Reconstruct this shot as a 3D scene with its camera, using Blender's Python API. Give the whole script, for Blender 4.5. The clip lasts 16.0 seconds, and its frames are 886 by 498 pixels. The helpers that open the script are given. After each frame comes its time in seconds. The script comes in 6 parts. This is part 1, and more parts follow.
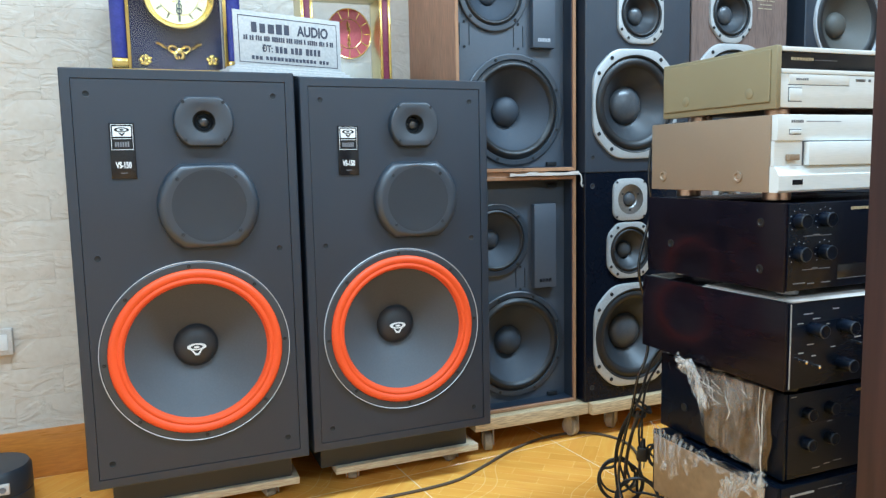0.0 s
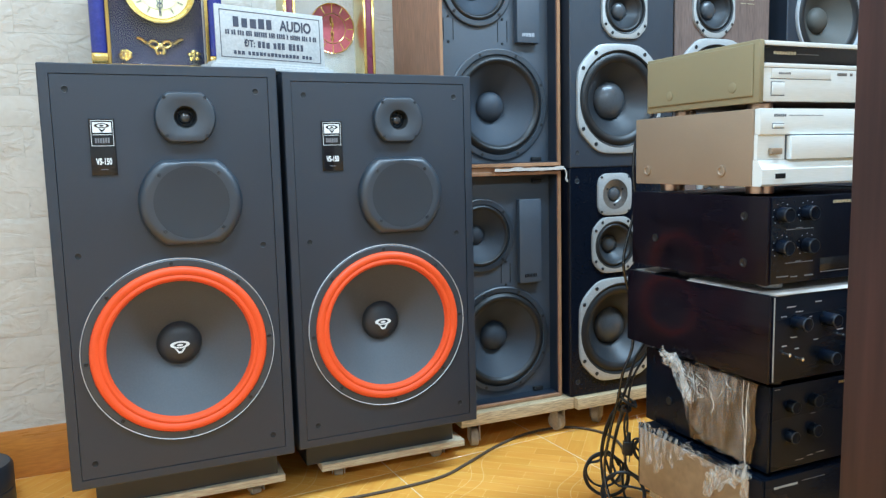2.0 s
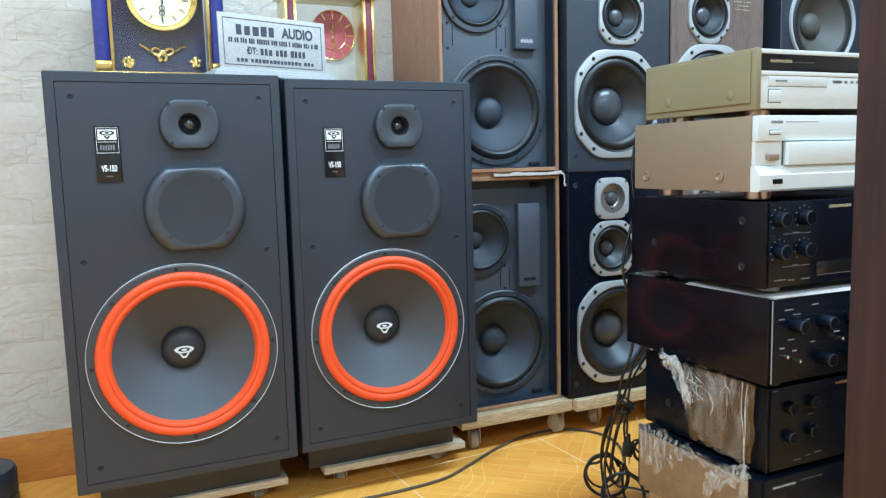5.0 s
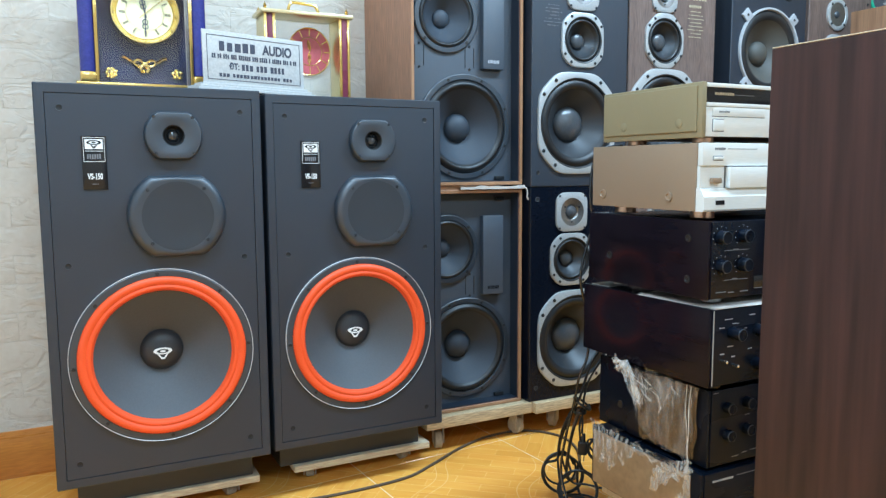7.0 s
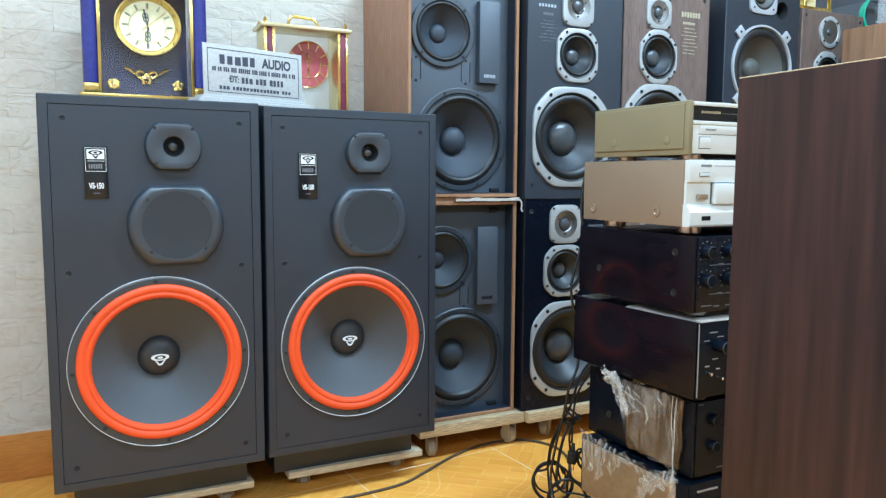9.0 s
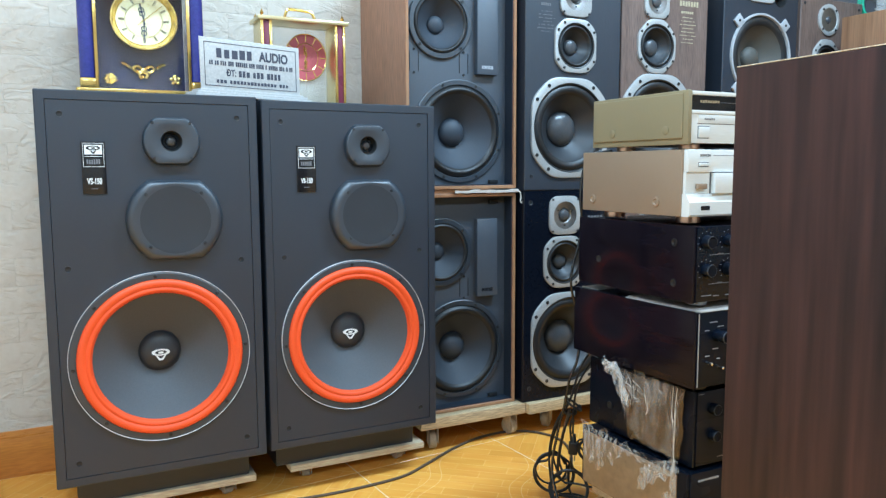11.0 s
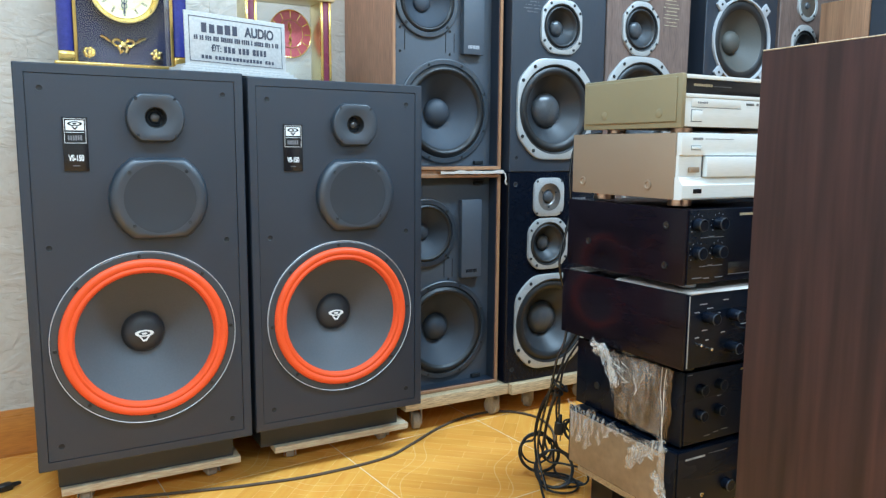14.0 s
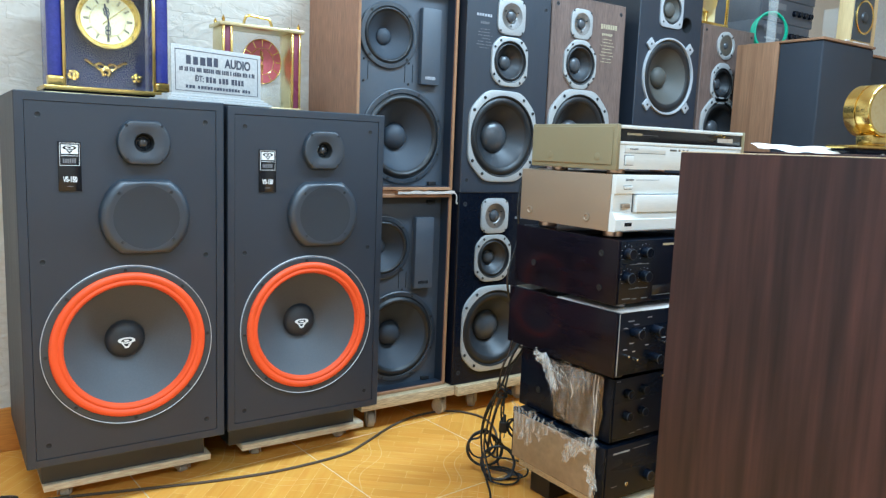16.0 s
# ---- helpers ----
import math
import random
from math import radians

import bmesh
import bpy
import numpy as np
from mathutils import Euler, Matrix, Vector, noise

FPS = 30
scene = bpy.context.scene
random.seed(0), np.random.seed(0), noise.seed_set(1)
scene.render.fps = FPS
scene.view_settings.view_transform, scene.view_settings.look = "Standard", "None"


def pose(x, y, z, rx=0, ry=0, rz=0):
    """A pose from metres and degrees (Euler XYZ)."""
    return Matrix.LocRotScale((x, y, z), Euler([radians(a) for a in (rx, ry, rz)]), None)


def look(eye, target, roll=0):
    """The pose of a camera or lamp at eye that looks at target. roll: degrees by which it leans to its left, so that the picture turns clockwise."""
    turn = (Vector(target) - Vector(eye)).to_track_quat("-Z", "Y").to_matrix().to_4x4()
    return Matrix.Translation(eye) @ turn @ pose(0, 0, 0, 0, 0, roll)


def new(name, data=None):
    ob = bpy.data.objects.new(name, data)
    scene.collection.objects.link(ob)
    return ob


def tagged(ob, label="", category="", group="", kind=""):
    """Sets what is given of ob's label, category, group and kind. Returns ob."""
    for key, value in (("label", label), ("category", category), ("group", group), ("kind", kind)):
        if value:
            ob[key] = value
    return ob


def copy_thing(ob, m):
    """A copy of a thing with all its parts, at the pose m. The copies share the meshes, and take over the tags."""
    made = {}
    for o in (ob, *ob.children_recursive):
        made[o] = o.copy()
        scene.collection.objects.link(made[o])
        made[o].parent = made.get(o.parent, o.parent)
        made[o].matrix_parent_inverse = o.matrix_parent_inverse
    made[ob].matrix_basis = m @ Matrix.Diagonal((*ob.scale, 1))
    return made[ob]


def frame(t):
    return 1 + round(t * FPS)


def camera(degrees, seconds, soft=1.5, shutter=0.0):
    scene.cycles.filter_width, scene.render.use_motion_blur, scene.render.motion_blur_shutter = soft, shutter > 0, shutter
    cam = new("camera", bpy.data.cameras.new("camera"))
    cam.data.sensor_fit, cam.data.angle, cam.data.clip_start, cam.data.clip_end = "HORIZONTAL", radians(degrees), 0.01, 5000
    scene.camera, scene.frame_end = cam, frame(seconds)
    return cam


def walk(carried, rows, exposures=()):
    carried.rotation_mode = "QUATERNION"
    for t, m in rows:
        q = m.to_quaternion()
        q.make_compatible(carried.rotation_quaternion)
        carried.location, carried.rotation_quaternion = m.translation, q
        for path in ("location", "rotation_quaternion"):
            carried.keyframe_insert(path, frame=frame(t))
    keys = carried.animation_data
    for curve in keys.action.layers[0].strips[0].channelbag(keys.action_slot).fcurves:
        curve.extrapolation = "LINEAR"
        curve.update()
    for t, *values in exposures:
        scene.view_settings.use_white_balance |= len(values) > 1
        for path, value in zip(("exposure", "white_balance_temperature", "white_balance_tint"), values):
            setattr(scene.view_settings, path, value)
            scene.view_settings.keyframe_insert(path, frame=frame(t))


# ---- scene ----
cam = camera(61.5, 16.0, 1.35)
PATH = [
    (0, (0.064, 0.062, 0.856), (0.812, 1.904, 0.632), -1.2),
    (0.5, (0.067, 0.065, 0.852), (0.825, 1.901, 0.623), -1.1),
    (1, (0.066, 0.064, 0.854), (0.836, 1.895, 0.621), -1.1),
    (1.5, (0.067, 0.067, 0.851), (0.845, 1.895, 0.616), -1.2),
    (2, (0.068, 0.066, 0.854), (0.85, 1.892, 0.619), -1.4),
    (2.5, (0.069, 0.063, 0.855), (0.848, 1.891, 0.623), -1.6),
    (3, (0.065, 0.063, 0.857), (0.84, 1.892, 0.626), -1.8),
    (5.5, (0.037, 0.048, 0.867), (0.857, 1.858, 0.639), -1.3),
    (6, (0.025, 0.025, 0.874), (0.878, 1.82, 0.647), -0.9),
    (6.5, (-0.006, -0.005, 0.877), (0.875, 1.777, 0.654), -0.5),
    (7, (-0.021, -0.033, 0.884), (0.873, 1.743, 0.669), -0.3),
    (7.5, (-0.024, -0.058, 0.896), (0.871, 1.718, 0.689), -0.1),
    (8, (-0.024, -0.06, 0.892), (0.868, 1.719, 0.695), 0.0),
    (8.5, (-0.024, -0.067, 0.894), (0.867, 1.713, 0.701), 0.2),
    (9, (-0.022, -0.071, 0.895), (0.873, 1.707, 0.702), 0.3),
    (11.5, (-0.02, -0.07, 0.895), (0.874, 1.705, 0.675), -0.5),
    (12, (-0.021, -0.068, 0.894), (0.874, 1.706, 0.668), -0.8),
    (12.5, (-0.02, -0.067, 0.895), (0.877, 1.705, 0.661), -1.1),
    (13, (-0.021, -0.067, 0.895), (0.886, 1.699, 0.652), -1.0),
    (13.5, (-0.02, -0.061, 0.897), (0.909, 1.692, 0.643), -0.5),
    (14, (-0.061, -0.039, 0.895), (0.904, 1.692, 0.63), 0.4),
    (14.5, (-0.143, -0.076, 0.924), (0.867, 1.628, 0.641), 1.7),
    (15, (-0.186, -0.123, 0.945), (0.886, 1.539, 0.646), 2.8),
    (15.5, (-0.216, -0.155, 0.968), (0.91, 1.475, 0.694), 2.6),
    (16, (-0.235, -0.175, 0.981), (0.887, 1.458, 0.711), 2.2),
]
walk(cam, [(t, look(eye, target, roll)) for t, eye, target, roll in PATH], exposures=[(0, 0.23, 5670, 4), (16, 0.23, 5670, 4)])

# ---- world and light ----
world = bpy.data.worlds.new("world")
scene.world = world
world.use_nodes = True
world.node_tree.nodes["Background"].inputs["Color"].default_value = (0.55, 0.6, 0.7, 1)
world.node_tree.nodes["Background"].inputs["Strength"].default_value = 0.1

LAMPS = [(-0.2, 0.92, 49), (1.9, 0.98, 66), (-0.2, -1.4, 40), (1.9, -1.4, 44)]
for lx, ly, watts in LAMPS:
    lamp = bpy.data.lights.new("tube_light", "AREA")
    lamp.shape, lamp.size, lamp.size_y, lamp.energy = "RECTANGLE", 1.2, 0.3, watts
    lamp.color = (0.63, 0.83, 1.0)
    ob = new("tube_light", lamp)
    ob.matrix_world = pose(lx, ly, 2.545)


# ---- materials ----
def surface(name, colour, rough=0.5, metal=0.0, var=0.12, scale=6.0, grain=0.06, grain_scale=160.0,
            bump=0.1, stretch=(1, 1, 1), coat=0.0, second=None, rough_var=0.1, depth=0.002, spec=0.5, chisel=0.0, swirl=0.0, span=(0.3, 0.7), ior=1.5):
    """A procedural surface: broad mottling and fine grain in colour, roughness and relief."""
    m = bpy.data.materials.new(name)
    m.use_nodes = True
    n, l = m.node_tree.nodes, m.node_tree.links
    b = n["Principled BSDF"]
    b.inputs["Metallic"].default_value = metal
    b.inputs["Specular IOR Level"].default_value = spec
    b.inputs["IOR"].default_value = ior
    b.inputs["Coat Weight"].default_value = coat
    b.inputs["Coat Roughness"].default_value = 0.08
    tc, mp = n.new("ShaderNodeTexCoord"), n.new("ShaderNodeMapping")
    mp.inputs["Scale"].default_value = stretch
    l.new(tc.outputs["Object"], mp.inputs["Vector"])
    info = n.new("ShaderNodeObjectInfo")
    shift = n.new("ShaderNodeVectorMath")
    shift.operation = "ADD"
    l.new(mp.outputs[0], shift.inputs[0])
    l.new(info.outputs["Random"], shift.inputs[1])
    broad, fine = n.new("ShaderNodeTexNoise"), n.new("ShaderNodeTexNoise")
    broad.inputs["Scale"].default_value, broad.inputs["Detail"].default_value, broad.inputs["Distortion"].default_value = scale, 5, swirl
    fine.inputs["Scale"].default_value, fine.inputs["Detail"].default_value = grain_scale, 3
    l.new(shift.outputs[0], broad.inputs["Vector"])
    l.new(shift.outputs[0], fine.inputs["Vector"])
    ramp = n.new("ShaderNodeValToRGB")
    other = second or tuple(c * (1 - 2 * var) for c in colour)
    ramp.color_ramp.elements[0].position, ramp.color_ramp.elements[1].position = span
    ramp.color_ramp.elements[0].color = (*other, 1)
    ramp.color_ramp.elements[1].color = (*colour, 1)
    l.new(broad.outputs["Fac"], ramp.inputs["Fac"])
    mix = n.new("ShaderNodeMix")
    mix.data_type, mix.blend_type = "RGBA", "OVERLAY"
    mix.inputs["Factor"].default_value = min(1.0, grain * 5)
    l.new(ramp.outputs["Color"], mix.inputs["A"])
    l.new(fine.outputs["Fac"], mix.inputs["B"])
    l.new(mix.outputs["Result"], b.inputs["Base Color"])
    rr = n.new("ShaderNodeMapRange")
    rr.inputs["To Min"].default_value = max(0.02, rough - rough_var)
    rr.inputs["To Max"].default_value = min(1.0, rough + rough_var)
    l.new(broad.outputs["Fac"], rr.inputs["Value"])
    l.new(rr.outputs["Result"], b.inputs["Roughness"])
    if bump:
        bp = n.new("ShaderNodeBump")
        bp.inputs["Strength"].default_value, bp.inputs["Distance"].default_value = bump, depth
        l.new(fine.outputs["Fac"], bp.inputs["Height"])
        if chisel:
            chip, step, relief = n.new("ShaderNodeTexNoise"), n.new("ShaderNodeMapRange"), n.new("ShaderNodeBump")
            chip.inputs["Scale"].default_value, chip.inputs["Detail"].default_value, chip.inputs["Distortion"].default_value = 11, 4, 1.2
            step.inputs["From Min"].default_value, step.inputs["From Max"].default_value = 0.44, 0.56
            relief.inputs["Strength"].default_value, relief.inputs["Distance"].default_value = chisel, 0.008
            squash = n.new("ShaderNodeMapping")
            squash.inputs["Scale"].default_value = (0.8, 1, 1.7)
            l.new(shift.outputs[0], squash.inputs["Vector"])
            l.new(squash.outputs[0], chip.inputs["Vector"])
            l.new(chip.outputs["Fac"], step.inputs["Value"])
            l.new(step.outputs["Result"], relief.inputs["Height"])
            l.new(relief.outputs["Normal"], bp.inputs["Normal"])
        l.new(bp.outputs["Normal"], b.inputs["Normal"])
    return m


BLACK_ASH = surface("black_ash_vinyl", (0.007, 0.014, 0.027), 0.54, spec=0.76, ior=1.55, var=0.06, grain=0.06, grain_scale=60, bump=0.25, stretch=(6, 6, 0.5), depth=0.001)
BAFFLE_BLACK = surface("satin_black_baffle", (0.006, 0.013, 0.026), 0.54, spec=0.76, ior=1.55, var=0.05, grain=0.05, grain_scale=300, bump=0.2, depth=0.0006)
# Black baffle lightened and blued: a bright haze put into the colour.
HAZY_BAFFLE = surface("hazy_black_baffle", (0.038, 0.051, 0.072), 0.55, spec=0.85, ior=1.6, var=0.05, grain=0.05, grain_scale=300, bump=0.2, depth=0.0006)
BLACK_PLASTIC = surface("moulded_black_plastic", (0.014, 0.023, 0.036), 0.47, spec=0.95, ior=1.55, var=0.05, grain_scale=500, bump=0.1, depth=0.0004)
# Near-black colour stands for the shade inside holes and grooves.
DARK_HOLE = surface("hollow_black", (0.006, 0.006, 0.006), 0.7, var=0.05, bump=0)
GRILLE_MESH = surface("black_grille_cloth", (0.030, 0.034, 0.043), 0.75, var=0.08, grain=0.2, grain_scale=900, bump=0.5, depth=0.0008, spec=0.3)
DRIVER_MESH = surface("perforated_driver_grille", (0.008, 0.013, 0.021), 0.58, var=0.06, grain=0.06, grain_scale=900, bump=0.4, depth=0.0008, spec=0.8)
CONE = surface("grey_paper_cone", (0.075, 0.079, 0.087), 0.66, var=0.04, scale=9, grain=0.03, grain_scale=220, bump=0.06, depth=0.0005)
CONE_DARK = surface("black_paper_cone", (0.028, 0.031, 0.036), 0.42, spec=0.5, var=0.06, scale=9, grain=0.03, grain_scale=220, bump=0.08, depth=0.0005)
CAP = surface("black_dust_cap", (0.030, 0.033, 0.039), 0.45, var=0.05, grain_scale=300, bump=0.1)
SHINY_CAP = surface("glossy_dark_dome", (0.065, 0.068, 0.074), 0.32, var=0.05, bump=0)
ORANGE = surface("red_orange_foam_surround", (0.86, 0.088, 0.015), 0.5, var=0.05, scale=14, grain_scale=500, bump=0.15, depth=0.0006)
TWEETER_DOME = surface("glossy_clear_dome", (0.030, 0.033, 0.038), 0.13, var=0.05, bump=0, coat=1.0, rough_var=0.03)
RUBBER = surface("black_rubber", (0.014, 0.014, 0.015), 0.45, var=0.1, grain_scale=200, bump=0.1)
RING = surface("pale_metal_lacquer_ring", (0.78, 0.78, 0.78), 0.35, 0.2, var=0.05, bump=0)
CHROME = surface("bright_metal_trim", (0.75, 0.75, 0.76), 0.22, 1.0, var=0.05, bump=0)
SILVER = surface("brushed_silver_frame", (0.50, 0.505, 0.50), 0.40, 0.4, var=0.06, grain_scale=300, bump=0.05)
SILVER_PAINT = surface("silver_painted_frame", (0.45, 0.45, 0.44), 0.44, 0.3, var=0.06, grain_scale=300, bump=0.05)
RING_GREY = surface("flat_pale_grey_ring", (0.42, 0.42, 0.43), 0.6, 0.1, var=0.05, grain_scale=300, bump=0.04)
STEEL = surface("dull_steel", (0.35, 0.34, 0.33), 0.4, 1.0, var=0.15, bump=0.05)
WHITE_PRINT = surface("white_print", (0.8, 0.8, 0.78), 0.5, var=0.02, bump=0)
BADGE = surface("black_badge_plate", (0.012, 0.012, 0.014), 0.16, var=0.05, bump=0, rough_var=0.03)
GREY_PRINT = surface("dim_grey_print", (0.18, 0.18, 0.19), 0.4, var=0.05, bump=0)
TICK_PRINT = surface("pale_grey_print", (0.42, 0.43, 0.46), 0.5, var=0.02, bump=0)
GOLD_PRINT = surface("gold_print", (0.52, 0.45, 0.30), 0.45, 0.3, var=0.03, bump=0)
GLOSS_BLACK = surface("piano_black_lacquer", (0.005, 0.007, 0.013), 0.15, var=0.05, bump=0, rough_var=0.04, spec=0.24)
GLOSS_MAROON = surface("dark_rosewood_gloss_panel", (0.010, 0.007, 0.012), 0.15, var=0.2, scale=5, grain=0.05, grain_scale=60, bump=0.0, stretch=(3, 0.6, 8), rough_var=0.03, spec=0.19)
FACE_BLACK = surface("black_brushed_faceplate", (0.0045, 0.0075, 0.0150), 0.27, spec=0.16, var=0.08, grain_scale=400, bump=0.05, stretch=(0.1, 1, 1))
CHAMPAGNE = surface("champagne_painted_steel", (0.365, 0.268, 0.182), 0.42, 0.2, var=0.03, grain=0.015, grain_scale=600, bump=0.08, depth=0.0003)
OLIVE_GOLD = surface("pale_gold_resin_panel", (0.33, 0.275, 0.158), 0.4, 0.15, var=0.03, grain=0.015, grain_scale=600, bump=0.06, depth=0.0003)
SILVER_FACE = surface("pale_champagne_faceplate", (0.82, 0.83, 0.795), 0.36, 0.0, var=0.03, grain_scale=400, bump=0.03, stretch=(0.1, 1, 1))
COPPER = surface("copper_foot", (0.65, 0.42, 0.28), 0.28, 1.0, var=0.05, bump=0)
BROWN_VENEER = surface("brown_wood_baffle", (0.165, 0.112, 0.092), 0.45, second=(0.125, 0.083, 0.068), scale=5, grain=0.15, grain_scale=50, bump=0.1, stretch=(7, 7, 0.5))
WALNUT = surface("walnut_veneer", (0.29, 0.152, 0.080), 0.45, second=(0.215, 0.108, 0.056), scale=5, grain=0.10, grain_scale=30, bump=0.05, stretch=(12, 12, 0.3))
BROWN_CONE = surface("brownish_grey_cone", (0.078, 0.073, 0.062), 0.6, var=0.05, scale=9, grain=0.03, grain_scale=220, bump=0.06, depth=0.0005)
MATTE_CONE = surface("matte_charcoal_cone", (0.038, 0.047, 0.062), 0.60, spec=0.5, var=0.05, scale=9, grain=0.03, grain_scale=220, bump=0.06, depth=0.0005)
UNIT_GREY = surface("dusty_grey_faceplate", (0.115, 0.12, 0.14), 0.45, 0.2, var=0.1, bump=0.03)
CEDAR_SIDE = surface("red_brown_veneer", (0.40, 0.20, 0.118), 0.45, second=(0.34, 0.17, 0.098), scale=4, grain=0.15, grain_scale=40, bump=0.08, stretch=(8, 8, 0.45))
EDGE_WOOD = surface("light_wood_edge", (0.42, 0.22, 0.11), 0.5, second=(0.31, 0.155, 0.075), scale=5, grain_scale=60, bump=0.1, stretch=(6, 6, 0.5))
PINE = surface("pale_pine_board", (0.71, 0.58, 0.40), 0.6, second=(0.64, 0.51, 0.33), scale=5, grain=0.2, grain_scale=50, bump=0.2, stretch=(0.6, 7, 7))
# Darker copy of the pale pine, with shade put into its colour.
PINE_SHADED = surface("shaded_pine_board", (0.56, 0.42, 0.245), 0.6, second=(0.46, 0.335, 0.19), scale=5, grain=0.2, grain_scale=50, bump=0.2, stretch=(0.6, 7, 7))
PINE_END = surface("sawn_pine", (0.55, 0.43, 0.28), 0.7, var=0.15, grain=0.2, grain_scale=90, bump=0.3)
CASTER = surface("worn_grey_caster", (0.52, 0.45, 0.35), 0.5, 0.0, var=0.2, grain_scale=120, bump=0.1)
GOLD = surface("polished_brass", (0.86, 0.62, 0.20), 0.2, 1.0, var=0.08, bump=0)
PALE_GOLD = surface("satin_pale_gold", (0.82, 0.70, 0.40), 0.32, 1.0, var=0.05, bump=0)
BLUE = surface("royal_blue_lacquer", (0.035, 0.04, 0.24), 0.25, var=0.15, coat=0.4, bump=0.02)
NAVY_GLASS = surface("navy_clock_back", (0.030, 0.033, 0.070), 0.08, var=0.1, bump=0, rough_var=0.02)
DIAL = surface("cream_dial", (0.80, 0.69, 0.38), 0.4, 0.2, var=0.04, bump=0)
RED_DIAL = surface("crimson_dial", (0.58, 0.12, 0.14), 0.4, var=0.05, bump=0)
MAROON = surface("maroon_lacquer", (0.20, 0.03, 0.06), 0.3, var=0.1, bump=0.02)
INK = surface("dark_ink", (0.05, 0.052, 0.075), 0.6, var=0.03, bump=0)
NUMERAL = surface("brown_dial_print", (0.20, 0.155, 0.085), 0.5, var=0.03, bump=0)
PAPER = surface("white_paper", (0.63, 0.57, 0.512), 0.6, var=0.02, bump=0.03)
SIGN_ACRYLIC = surface("sign_acrylic", (0.50, 0.485, 0.465), 0.35, var=0.03, bump=0.02)
WHITE_PAINT = surface("white_ceiling_paint", (0.8, 0.8, 0.78), 0.8, var=0.03, grain_scale=120, bump=0.1)
WALL_PLAIN = surface("cream_wall_paint", (0.74, 0.735, 0.71), 0.75, var=0.05, scale=3, grain_scale=90, bump=0.15)
BRICK = surface("off_white_foam_brick", (0.68, 0.60, 0.505), 0.7, second=(0.63, 0.553, 0.46), scale=12, grain=0.03, grain_scale=60, bump=0.2, depth=0.002, chisel=0.32)
JOINT = surface("brick_joint", (0.66, 0.59, 0.505), 0.75, var=0.05, bump=0.1)
SKIRT = surface("orange_brown_glazed_tile", (0.66, 0.255, 0.045), 0.3, second=(0.57, 0.21, 0.04), scale=5, grain=0.08, grain_scale=40, bump=0.05, stretch=(0.6, 1, 5))
GROUT = surface("tan_grout", (0.84, 0.61, 0.33), 0.8, var=0.1, bump=0.1)
CABLE_BLACK = surface("black_cable_sheath", (0.012, 0.012, 0.013), 0.42, var=0.1, bump=0)
CABLE_GLOSS = surface("shiny_black_cable_sheath", (0.014, 0.014, 0.015), 0.2, var=0.1, bump=0, rough_var=0.04, spec=0.8)
CABLE_GREY = surface("dusty_grey_cable_sheath", (0.105, 0.074, 0.048), 0.6, var=0.1, bump=0, spec=0.25)
# Film over a black panel; the tan is the floor's reflection put into colour.
SIDE_REFLECTION = surface("film_side_floor_reflection", (0.34, 0.235, 0.14), 0.30, second=(0.26, 0.175, 0.10), scale=7, grain_scale=60, bump=0.1)
GREEN = surface("green_cable_sheath", (0.03, 0.42, 0.24), 0.45, var=0.1, bump=0)
BIRCH = surface("blond_wood_baffle", (0.58, 0.43, 0.215), 0.5, second=(0.50, 0.36, 0.17), scale=4, grain_scale=50, bump=0.08, stretch=(7, 7, 0.5))
MAHOGANY = surface("dark_mahogany_vinyl", (0.048, 0.0180, 0.0145), 0.46, second=(0.022, 0.0092, 0.0088), scale=1.6, grain=0.2, grain_scale=13, bump=0.03, stretch=(7.5, 7.5, 0.42), spec=0.38, swirl=1.6, span=(0.34, 0.62))
GREY_BOX = surface("grey_metal_case", (0.16, 0.165, 0.18), 0.4, 0.3, var=0.1, bump=0.03)


